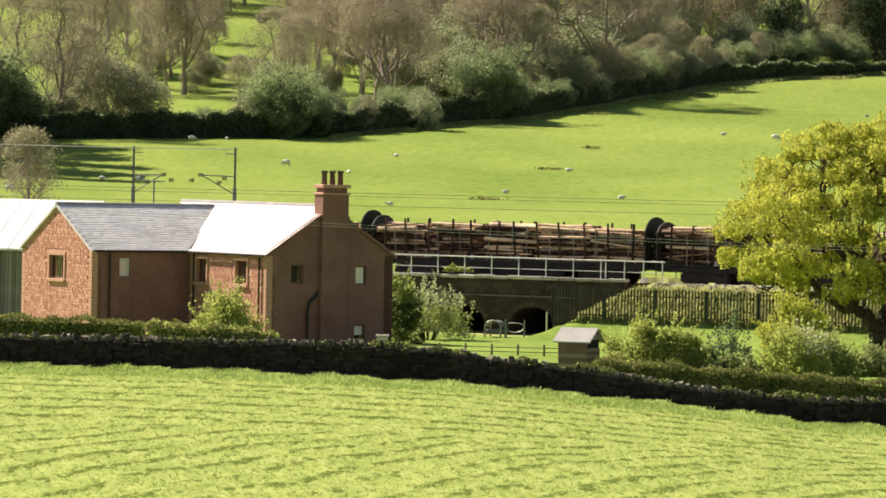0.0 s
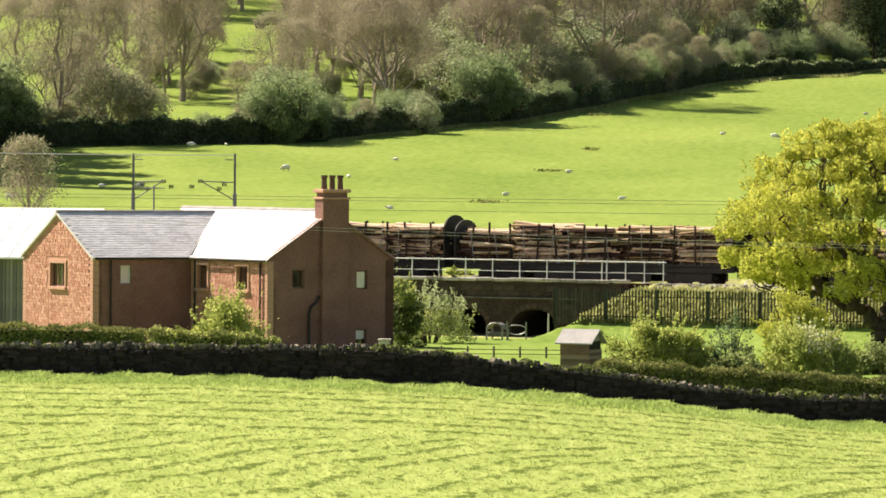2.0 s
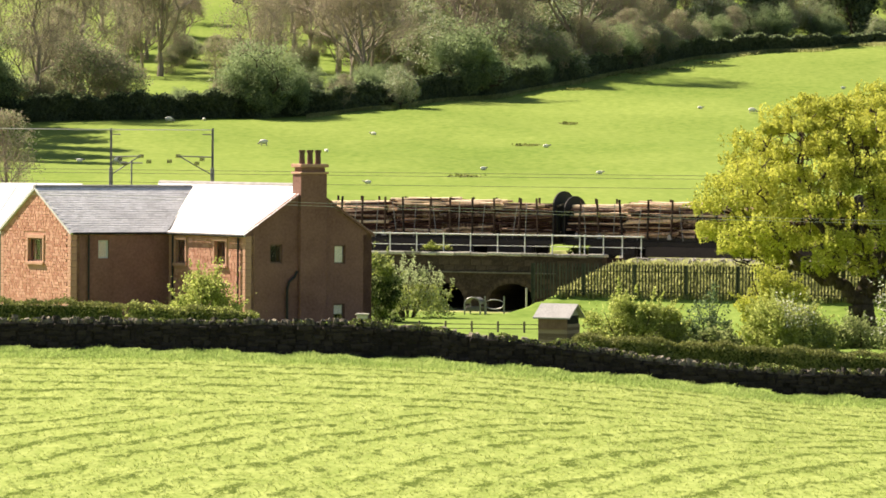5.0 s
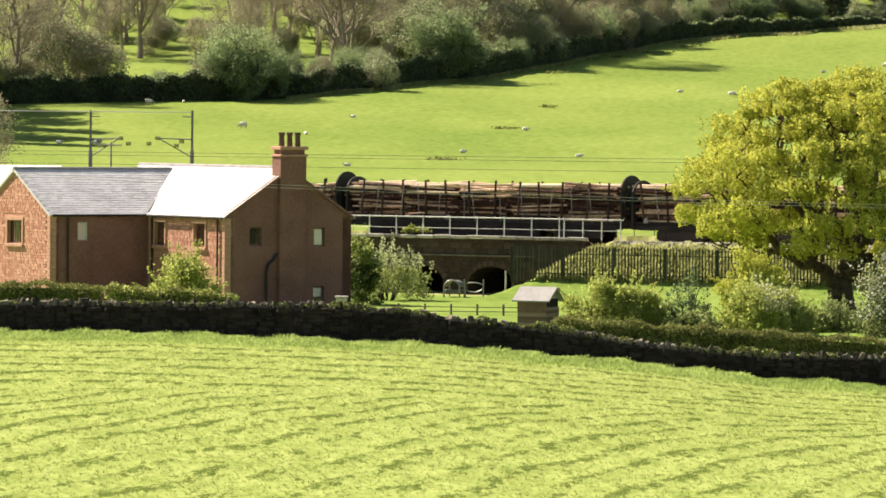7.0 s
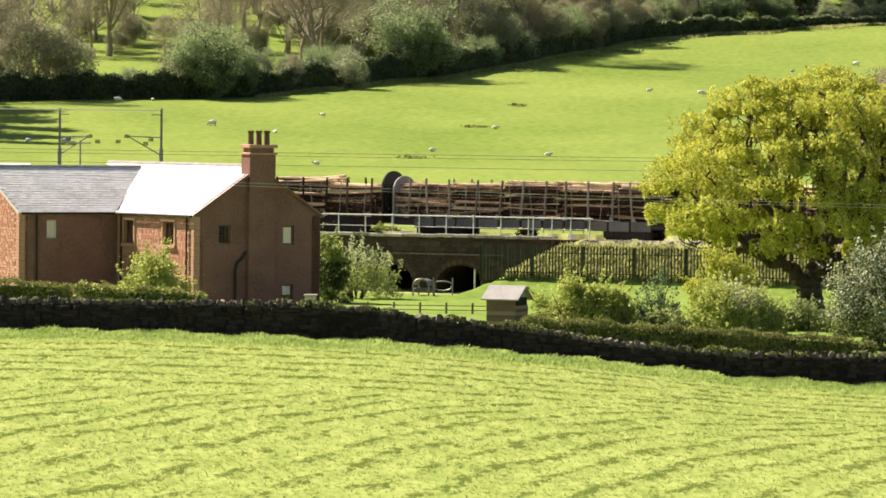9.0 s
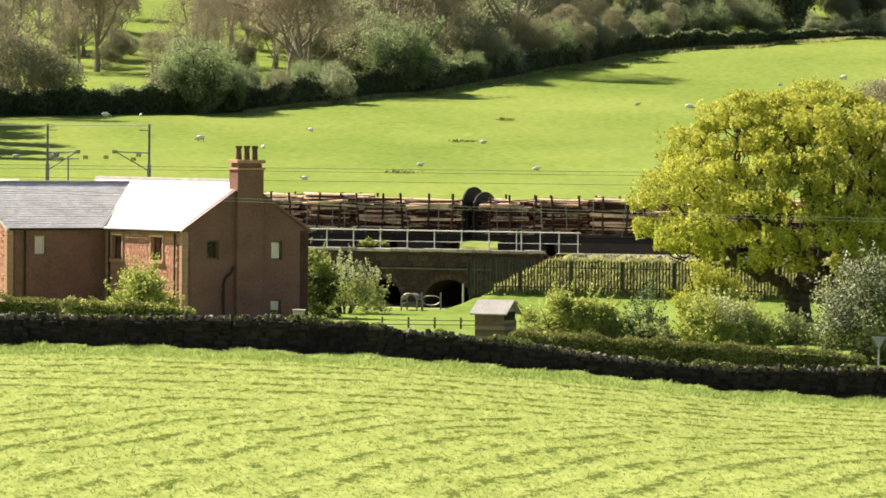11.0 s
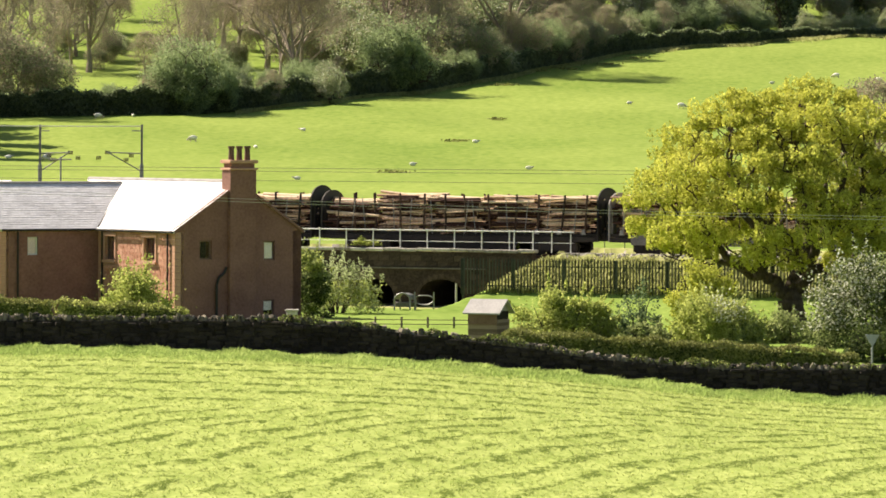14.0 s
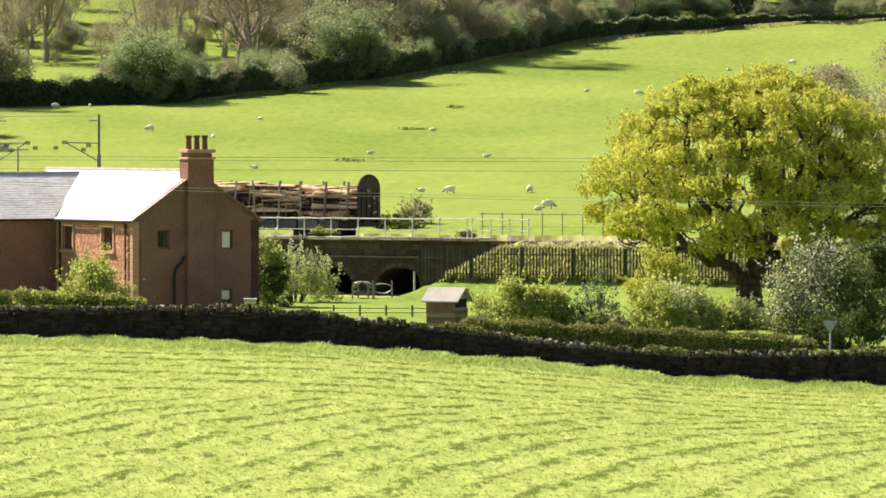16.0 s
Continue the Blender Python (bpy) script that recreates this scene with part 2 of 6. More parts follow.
# ---- mesh building ----
class Shape:
    """Vertices and faces of one mesh; each face has a material slot."""

    def __init__(self):
        self.v, self.f, self.m = [], [], []

    def face(self, pts, slot=0):
        k = len(self.v)
        self.v += [tuple(p) for p in pts]
        self.f.append(tuple(range(k, k + len(pts))))
        self.m.append(slot)

    def box(self, lo, hi, turn=None, slot=0, chamfer=0.0):
        """A box from corner to corner, its long edges chamfered if asked."""
        c = [(a + b) / 2 for a, b in zip(lo, hi)]
        h = [(b - a) / 2 for a, b in zip(lo, hi)]
        k = len(self.v)
        ch = min(chamfer, min(h) * 0.6)
        if ch:
            ring = [(h[0] - ch, h[1]), (h[0], h[1] - ch), (h[0], ch - h[1]), (h[0] - ch, -h[1]),
                    (ch - h[0], -h[1]), (-h[0], ch - h[1]), (-h[0], h[1] - ch), (ch - h[0], h[1])]
            ring = ring[::-1]
            layers = [(-h[2], 0.92), (ch - h[2], 1), (h[2] - ch, 1), (h[2], 0.92)]
            pts = [(x * s, y * s, z) for z, s in layers for x, y in ring]
            faces = [tuple(range(8))[::-1], tuple(range(24, 32))]
            faces += [(8 * l + i, 8 * l + (i + 1) % 8, 8 * l + 8 + (i + 1) % 8, 8 * l + 8 + i) for l in range(3) for i in range(8)]
            faces = [f[::-1] for f in faces]
        else:
            pts = [(sx * h[0], sy * h[1], sz * h[2]) for sz in (-1, 1) for sx, sy in ((-1, -1), (1, -1), (1, 1), (-1, 1))]
            faces = [(0, 3, 2, 1), (4, 5, 6, 7), (0, 1, 5, 4), (1, 2, 6, 5), (2, 3, 7, 6), (3, 0, 4, 7)]
        for p in pts:
            q = Vector(p)
            if turn is not None:
                q = turn @ q
            self.v.append((q[0] + c[0], q[1] + c[1], q[2] + c[2]))
        self.f += [tuple(k + i for i in f) for f in faces]
        self.m += [slot] * len(faces)

    def tube(self, a, b, ra, rb=None, sides=6, slot=0, cap_slot=None):
        a, b = Vector(a), Vector(b)
        rb = ra if rb is None else rb
        d = (b - a).normalized()
        u = d.orthogonal().normalized()
        w = d.cross(u)
        k = len(self.v)
        for p, r in ((a, ra), (b, rb)):
            for i in range(sides):
                q = p + (u * math.cos(2 * math.pi * i / sides) + w * math.sin(2 * math.pi * i / sides)) * r
                self.v.append(tuple(q))
        for i in range(sides):
            j = (i + 1) % sides
            self.f.append((k + i, k + j, k + sides + j, k + sides + i))
            self.m.append(slot)
        cs = slot if cap_slot is None else cap_slot
        self.f += [tuple(range(k + sides - 1, k - 1, -1)), tuple(range(k + sides, k + 2 * sides))]
        self.m += [cs, cs]

    def ball(self, c, r, rings=6, sides=9, slot=0, wob=0.0, rnd=None):
        k = len(self.v)
        for i in range(rings + 1):
            th = math.pi * i / rings
            for j in range(sides):
                ph = 2 * math.pi * j / sides
                w = 1 + (rnd.uniform(-wob, wob) if rnd else 0)
                self.v.append((c[0] + r[0] * w * math.sin(th) * math.cos(ph), c[1] + r[1] * w * math.sin(th) * math.sin(ph), c[2] + r[2] * w * math.cos(th)))
        for i in range(rings):
            for j in range(sides):
                a, b = k + i * sides + j, k + i * sides + (j + 1) % sides
                self.f.append((a, a + sides, b + sides, b))
                self.m.append(slot)

    def data(self, name, *mats, smooth=False):
        me = bpy.data.meshes.new(name)
        me.from_pydata(self.v, [], self.f)
        for m in mats:
            me.materials.append(M[m])
        if len(mats) > 1:
            me.polygons.foreach_set("material_index", self.m)
        if smooth:
            me.polygons.foreach_set("use_smooth", [True] * len(self.f))
        me.update()
        return me


def part(name, shape, mats, parent=None, label="", at=None, smooth=False, kind=""):
    """One mesh object, under a thing or a part if a parent is given."""
    mats = (mats,) if isinstance(mats, str) else mats
    ob = new(name, shape if isinstance(shape, bpy.types.Mesh) else shape.data(name, *mats, smooth=smooth))
    if parent is not None:
        ob.parent = parent
    if at is not None:
        ob.matrix_basis = at
    if label or kind:
        tagged(ob, label=label, kind=kind)
    return ob


def thing(name, at, label, category, group="", kind=""):
    ob = new(name)
    ob.empty_display_size = 0.2
    ob.matrix_basis = at
    return tagged(ob, label=label, category=category, group=group, kind=kind)


def step(a, b, x):
    u = np.clip((x - a) / (b - a), 0, 1)
    return u * u * (3 - 2 * u)


# ---- the lie of the land ----
TRACK, ALONG, ACROSS, RAIL = (-4.24, 265.0), (0.9063, -0.4226), (-0.4226, -0.9063), 4.15
RAIL_BED = 3.62
WALL_Y = 180.0
FOOT_X = [-200, -40, -13.7, -7.7, -3.7, 1.3, 4.3, 8.3, 12.3, 15.7, 60, 200]
FOOT_Z = [2.4, 2.4, 2.36, 2.2, 2.04, 1.66, 1.4, 0.96, 0.76, 0.64, 0.4, 0.4]
HEAD_Z = [3.6, 3.6, 3.58, 3.6, 3.3, 2.70, 2.28, 1.96, 1.96, 1.98, 1.7, 1.7]


def wall_foot(x):
    return np.interp(x, FOOT_X, FOOT_Z)


def wall_head(x):
    return np.interp(x, FOOT_X, HEAD_Z)


def ripple(x, y):
    return np.sin(x * 0.31 + y * 0.17) + np.sin(x * 0.13 - y * 0.23 + 1.3) + 0.6 * np.sin(x * 0.53 + y * 0.41 + 0.4)


def swath(x, y):
    """0 to 1 across the mown rows: 1 on a heap of cut grass."""
    sway = 0.35 * np.sin(x * 0.21 + y * 0.05) + 0.22 * np.sin(x * 0.83 + y * 0.4) + 0.16 * np.sin(x * 2.1 - y * 0.27)
    edge = np.sin(((WALL_Y - y) + sway) * 2 * math.pi / 3.2)
    bend = np.log(1 + 0.10 * np.clip(156 - y, 0, 60)) / 0.10
    open_field = np.sin((x + bend + sway) * 2 * math.pi / 2.05)
    patchy = 0.62 + 0.42 * np.sin(x * 1.1 + y * 0.33) * np.sin(x * 0.37 - y * 0.61 + 2) + 0.22 * np.sin(x * 2.9 - y * 0.9)
    return np.clip((np.where(y > 154.5 + 0.05 * x, edge, open_field) * 1.9 - 0.55) * patchy * 1.35, 0, 1)


def ground_z(x, y):
    x, y = np.asarray(x, float), np.asarray(y, float)
    field = 1.0 + (wall_foot(x) - 1.0) * step(118, 180, y) + 7.3 * np.clip((100 - y) / 100, 0, 1) ** 2.5
    yard = wall_foot(x) + (1.2 - wall_foot(x)) * step(183, 202, y)
    s = (x - TRACK[0]) * ALONG[0] + (y - TRACK[1]) * ALONG[1]
    n = (x - TRACK[0]) * ACROSS[0] + (y - TRACK[1]) * ACROSS[1]
    bank = np.interp(n, [3.7, 6.2, 7.2, 10.5], [RAIL - 0.08, 2.08, 1.7, 1.2])
    bank = np.where(n < 2.9, RAIL_BED, bank)
    bank = np.where(n > 13, 1.2, bank)
    edge = 9.8 - 1.3 * np.clip(n - 3.7, 0, 2.8)
    bridged = step(edge + 0.9, edge - 0.9, s) * step(-17, -16.4, s)
    bank = bank + (1.2 - bank) * bridged * (n > -4.2)
    up = np.clip(y - 285, 0, 330)
    hill = RAIL + 0.45 * step(6, 18, -n) + 0.00018 * up ** 2 + 0.115 * np.clip(y - 615, 0, 5000) * np.where(y > 1500, 0.7, 1)
    hill = hill + 0.10 * ripple(x * 0.6, y * 0.5) * step(10, 40, -n)
    z = np.where(n < -4.2, hill, np.maximum(bank, np.where(n > 15, 1.2, bank)))
    z = np.where(n > 9, yard + (z - 1.2) * step(15, 9, n), z)
    z = np.where(y < 181.0, field, z)
    return z


def on_ground(x, y):
    return float(ground_z(x, y))


def make_ground():
    xs = np.concatenate([-np.geomspace(3000, 45, 16), np.arange(-42, -25, 1.5), np.arange(-24, 26, 0.36), np.arange(27, 62, 1.5), np.geomspace(66, 3000, 16)])
    ys = np.concatenate([-np.geomspace(1500, 10, 8), np.arange(0, 108, 4.0), np.arange(108, 181.2, 0.27), np.arange(181.5, 300, 0.6), np.arange(301, 640, 3.0), np.geomspace(650, 4500, 30)])
    X, Y = np.meshgrid(xs, ys)
    Z = ground_z(X, Y)
    rs = np.random.RandomState(3)
    sw = swath(X, Y)
    mown = (Y < 178.6) & (Y > 105)
    Z = Z + np.where(mown, 0.035 * sw * (1 + 0.3 * np.sin(X * 3.1 + Y) * np.sin(X * 1.3 - Y * 2.0)), 0)
    Z = Z + np.where((Y > 181) & (Y < 640), 0.05 * rs.rand(*X.shape), 0)
    nx, ny = len(xs), len(ys)
    idx = np.arange(nx * ny).reshape(ny, nx)
    quads = np.stack([idx[:-1, :-1], idx[:-1, 1:], idx[1:, 1:], idx[1:, :-1]], -1).reshape(-1, 4)
    me = bpy.data.meshes.new("ground")
    me.from_pydata(np.stack([X, Y, Z], -1).reshape(-1, 3).tolist(), [], quads.tolist())
    for m in ("mown", "lawn", "pasture", "ballast", "bank"):
        me.materials.append(M[m])
    cx, cy = X[:-1, :-1].ravel(), Y[:-1, :-1].ravel()
    n = (cx - TRACK[0]) * ACROSS[0] + (cy - TRACK[1]) * ACROSS[1]
    slot = np.where(cy < 180, 0, np.where(n > 6.3, 1, np.where(n > 3.95, 4, np.where(n > -3.7, 3, np.where(n > -5.2, 4, 2)))))
    heap = me.attributes.new("heap", "FLOAT", "POINT")
    heap.data.foreach_set("value", sw.ravel().astype(np.float32))
    me.polygons.foreach_set("material_index", slot.astype(np.int32))
    me.polygons.foreach_set("use_smooth", np.ones(len(quads), bool))
    me.update()
    tagged(new("ground", me), "mown hay field, lawns, railway bank and green pasture hill", "ground", kind="structure")


make_ground()


def blades(name, xs, ys, size, mat, label, category, lean=0.5, seed=1, wide=0.35):
    """Grass blades or cut stalks, three bent strips to a tuft, as one object."""
    rs = np.random.RandomState(seed)
    n = len(xs)
    z = ground_z(xs, ys)
    base = np.stack([xs, ys, z], -1)
    v, k = [], 3
    for i in range(k):
        a = rs.uniform(0, 2 * math.pi, n)
        h = size * rs.uniform(0.5, 1.2, n)
        w = h * wide
        side = np.stack([-np.sin(a), np.cos(a), np.zeros(n)], -1) * w[:, None] / 2
        out = np.stack([np.cos(a), np.sin(a), np.zeros(n)], -1) * (h * lean * rs.uniform(0.3, 1.2, n))[:, None]
        up = np.stack([np.zeros(n), np.zeros(n), h], -1)
        v.append(np.stack([base - side, base + side, base + out + up * 0.9 + side * 0.4, base + out + up - side * 0.4], 1))
    v = np.concatenate(v).reshape(-1, 3)
    q = np.arange(len(v)).reshape(-1, 4)
    me = bpy.data.meshes.new(name)
    me.from_pydata(v.tolist(), [], q.tolist())
    me.materials.append(M[mat])
    me.update()
    return tagged(new(name, me), label, category, kind="stuff")


def make_field_grass():
    rs = np.random.RandomState(11)
    x, y = rs.uniform(-23, 23, 330000), rs.uniform(114, 179, 330000)
    keep = (np.abs(x) < y * 0.115 + 3) & (rs.rand(len(x)) < 0.10 + 0.16 * swath(x, y))
    blades("cut_grass", x[keep], y[keep], 0.062, "blade", "pale yellow-green cut grass lying in rows on the field", "grass", 2.2, 5, 0.5)
    x, y = rs.uniform(-26, 26, 52000), 179.45 - np.abs(rs.normal(0, 1.9, 52000))
    lump = 0.5 + 0.28 * np.sin(x * 1.7 + y) + 0.22 * np.sin(x * 4.3 - y * 1.4 + 1)
    blades("tall_grass", x, y, 0.07 + 0.17 * lump * np.exp(-(179.45 - y) * 0.35) + 0.06 * rs.rand(52000), "rough_grass", "uncut green grass along the foot of the field wall", "grass", 0.9, 6, 0.16)
    t = rs.rand(9000)
    s, n = 7.6 + 26 * t, rs.uniform(4.15, 6.3, 9000)
    blades("bank_grass", TRACK[0] + s * ALONG[0] + n * ACROSS[0], TRACK[1] + s * ALONG[1] + n * ACROSS[1], 0.3, "bank_blade",
           "rough grass on the railway bank behind the palisade", "grass", 0.5, 7, 0.2)


make_field_grass()


# ---- leaves ----
def leaf_mesh(name, pts, size, mat, seed, more=()):
    """Small bent leaf quads at the given points; more: extra materials picked for a share of the leaves."""
    rs = np.random.RandomState(seed)
    n = len(pts)
    d = rs.normal(size=(n, 3))
    d /= np.linalg.norm(d, axis=1)[:, None]
    e = np.cross(d, rs.normal(size=(n, 3)))
    e /= np.linalg.norm(e, axis=1)[:, None]
    k = size * rs.uniform(0.6, 1.35, n)[:, None]
    a, b = d * k * 0.62, e * k * 0.42
    up = np.array([0, 0, 0.12]) * k
    v = np.stack([pts - a, pts - b + up, pts + a, pts + b + up], 1).reshape(-1, 3)
    me = bpy.data.meshes.new(name)
    me.from_pydata(v.tolist(), [], np.arange(4 * n).reshape(-1, 4).tolist())
    me.materials.append(M[mat])
    slot = np.zeros(n, np.int32)
    for i, (m, share, where) in enumerate(more):
        me.materials.append(M[m])
        pick = (rs.rand(n) < share) & where(pts)
        slot[pick] = i + 1
    me.polygons.foreach_set("material_index", slot)
    me.update()
    return me


# ---- the drystone field wall ----
def make_stone(seed, l, w, h):
    rnd = random.Random(seed)
    s = Shape()
    s.box((-l / 2, -w / 2, 0), (l / 2, w / 2, h), chamfer=min(l, w, h) * 0.28)
    s.v = [(x * rnd.uniform(0.86, 1.1), y * rnd.uniform(0.86, 1.1), z * rnd.uniform(0.85, 1.1)) for x, y, z in s.v]
    return s


def make_field_wall():
    wall = Shape()
    xs = np.arange(-60, 61, 1.0)
    for a, b in zip(xs[:-1], xs[1:]):
        za, zb, ta, tb = wall_foot(a) - 0.3, wall_foot(b) - 0.3, wall_head(a) - 0.2, wall_head(b) - 0.2
        y0, y1, d = WALL_Y - 0.22, WALL_Y + 0.36, 0.06
        wall.face([(a, y0, za), (b, y0, zb), (b, y0 + d, tb), (a, y0 + d, ta)])
        wall.face([(b, y1, zb), (a, y1, za), (a, y1 - d, ta), (b, y1 - d, tb)])
        wall.face([(a, y0 + d, ta), (b, y0 + d, tb), (b, y1 - d, tb), (a, y1 - d, ta)])
    ob = part("field_wall", wall, "drystone_shade")
    tagged(ob, "drystone boundary wall, face in painted shade, with rough upright cope stones", "stone wall", kind="structure")
    rnd = random.Random(4)
    copes = [make_stone(i, 0.12 + 0.05 * (i % 4), 0.34 + 0.04 * (i % 3), 0.15 + 0.03 * (i % 5)).data("cope_stone", "drystone") for i in range(14)]
    x, count = -21.0, 0
    while x < 17.5 and count < 296:
        part("cope_stone", rnd.choice(copes), "drystone", ob, at=pose(x, WALL_Y + 0.07 + rnd.uniform(-0.05, 0.05), float(wall_head(x)) - 0.22 + rnd.uniform(-0.06, 0.05), rnd.uniform(-12, 12), rnd.gauss(-4, 20), rnd.uniform(-30, 30)))
        x += rnd.uniform(0.09, 0.17)
        count += 1
    face = Shape()
    x = -26.0
    while x < 26.0:
        z = float(wall_foot(x)) - 0.1
        top = float(wall_head(x)) - 0.2
        while z < top - 0.05:
            h = min(rnd.uniform(0.09, 0.2), top - z + 0.03)
            l = rnd.uniform(0.22, 0.5)
            dx = rnd.uniform(-0.12, 0.12)
            st = make_stone(rnd.randint(0, 9999), l, 0.2, h * 0.93)
            dy = rnd.uniform(-0.035, 0.03)
            k = len(face.v)
            face.v += [(p[0] + x + dx, p[1] + WALL_Y - 0.17 + dy, p[2] + z) for p in st.v]
            face.f += [tuple(i + k for i in f) for f in st.f]
            face.m += st.m
            z += h
        x += 0.34
    part("face_stones", face, "drystone_shade", ob, kind="stuff")
    rs = np.random.RandomState(8)
    n = 38000
    x = rs.uniform(-22, 18, n)
    lush = np.clip(0.5 + 0.5 * np.sin(x * 0.9 + 1) + 0.4 * np.sin(x * 2.6) + 0.3 * np.sin(x * 6.1), 0, 1.3) * np.interp(x, [-22, -8, -5, 18], [0.35, 0.5, 1, 0.8])
    keep = rs.rand(n) < lush
    x, lush = x[keep], lush[keep]
    z = wall_head(x) - 0.12 + 0.24 * lush * rs.rand(len(x)) ** 1.6
    tuft = leaf_mesh("moss", np.stack([x, WALL_Y + 0.08 + rs.normal(0, 0.13, len(x)), z], -1), 0.06, "hedge_leaf", 9, (("rough_grass", 0.2, lambda p: p[:, 2] > 0), ("dark_leaf", 0.4, lambda p: p[:, 2] > 0)))
    tagged(new("wall_moss", tuft), "moss, ivy and grass growing along the wall top", "moss", kind="stuff")


make_field_wall()


# ---- the sandstone house ----
TH = radians(55.41)
E1, E2 = Vector((math.sin(TH), math.cos(TH), 0)), Vector((-math.cos(TH), math.sin(TH), 0))
HOUSE = Vector((-13.72, 225.0, 1.0))
W_A, W_B, L_A, L_B = 6.55, 6.62, 5.07, 6.75
EAVE, RIDGE_A, RIDGE_B = 4.80, 6.74, 6.92
house_at = Matrix((( E1.x, E2.x, 0, HOUSE.x), (E1.y, E2.y, 0, HOUSE.y), (0, 0, 1, HOUSE.z), (0, 0, 0, 1)))


def wall_panel(origin, along, length, height, holes, thick, peak=0.0):
    """A wall with openings through it: origin and direction in plan, holes as (from, to, sill, head). The outer face looks to the right of the direction."""
    s = Shape()
    o, d = Vector(origin), Vector(along).normalized()
    inn = Vector((-d.y, d.x, 0)) * thick

    def at(u, z, deep=0):
        return o + d * u + inn * deep + Vector((0, 0, z))
    us = sorted({0, length, *[h[0] for h in holes], *[h[1] for h in holes]})
    zs = sorted({-0.4, height, *[h[2] for h in holes], *[h[3] for h in holes]})
    for u0, u1 in zip(us[:-1], us[1:]):
        for z0, z1 in zip(zs[:-1], zs[1:]):
            mu, mz = (u0 + u1) / 2, (z0 + z1) / 2
            if any(h[0] < mu < h[1] and h[2] < mz < h[3] for h in holes):
                continue
            s.face([at(u0, z0), at(u1, z0), at(u1, z1), at(u0, z1)])
            s.face([at(u1, z0, 1), at(u0, z0, 1), at(u0, z1, 1), at(u1, z1, 1)])
    for u0, u1, z0, z1 in holes:
        s.face([at(u0, z0), at(u0, z0, 1), at(u1, z0, 1), at(u1, z0)])
        s.face([at(u1, z1), at(u1, z1, 1), at(u0, z1, 1), at(u0, z1)])
        s.face([at(u0, z0, 1), at(u0, z0), at(u0, z1), at(u0, z1, 1)])
        s.face([at(u1, z0), at(u1, z0, 1), at(u1, z1, 1), at(u1, z1)])
    for u in (0, length):
        s.face([at(u, -0.4), at(u, height), at(u, height, 1), at(u, -0.4, 1)])
    if peak:
        s.face([at(0, height), at(length, height), at(length / 2, peak)])
        s.face([at(length, height, 1), at(0, height, 1), at(length / 2, peak, 1)])
        s.face([at(0, height), at(length / 2, peak), at(length / 2, peak, 1), at(0, height, 1)])
        s.face([at(length / 2, peak), at(length, height), at(length, height, 1), at(length / 2, peak, 1)])
    else:
        s.face([at(0, height), at(length, height), at(length, height, 1), at(0, height, 1)])
    return s


BLOCKS = []


def stone_blocks(parent, origin, along, length, height, holes, peak=0.0, low=0.6, seed=1):
    """Coursed sandstone blocks standing proud of a wall, each a piece of its own."""
    if not BLOCKS:
        for i in range(8):
            b = make_stone(50 + i, 0.17 + 0.03 * i, 0.045, 0.118)
            BLOCKS.append(b.data("stone_block", "sandstone"))
    rnd = random.Random(seed)
    o, d = Vector(origin), Vector(along).normalized()
    turn = math.degrees(math.atan2(d.y, d.x))
    z, count = height if not peak else peak - 0.25, 0
    rest = Shape()
    while z > low:
        z -= 0.132
        u0, u1 = 0.12, length - 0.12
        if z > height - 0.15 and peak:
            k = (peak - z - 0.22) / (peak - height) * length / 2
            u0, u1 = length / 2 - k, length / 2 + k
        u = u0 + rnd.uniform(0, 0.15)
        while u < u1 - 0.2:
            i = rnd.randrange(8)
            w = 0.17 + 0.03 * i + 0.014
            if u + w < u1 and not any(h[0] - 0.14 < u + w and h[1] + 0.14 > u and h[2] - 0.2 < z + 0.18 and h[3] + 0.2 > z for h in holes):
                p = o + d * (u + w / 2)
                at = pose(p.x, p.y, z + rnd.uniform(-0.008, 0.008), 0, rnd.uniform(-1.5, 1.5), turn + rnd.choice((0, 180)))
                if count < 290:
                    part("stone_block", BLOCKS[i], "sandstone", parent, at=at)
                else:
                    k = len(rest.v)
                    rest.v += [tuple(at @ v.co) for v in BLOCKS[i].vertices]
                    rest.f += [tuple(k + c for c in f.vertices) for f in BLOCKS[i].polygons]
                    rest.m += [0] * len(BLOCKS[i].polygons)
                count += 1
            u += w
    part("rubble_face", rest, "sandstone_rest", parent, kind="stuff")


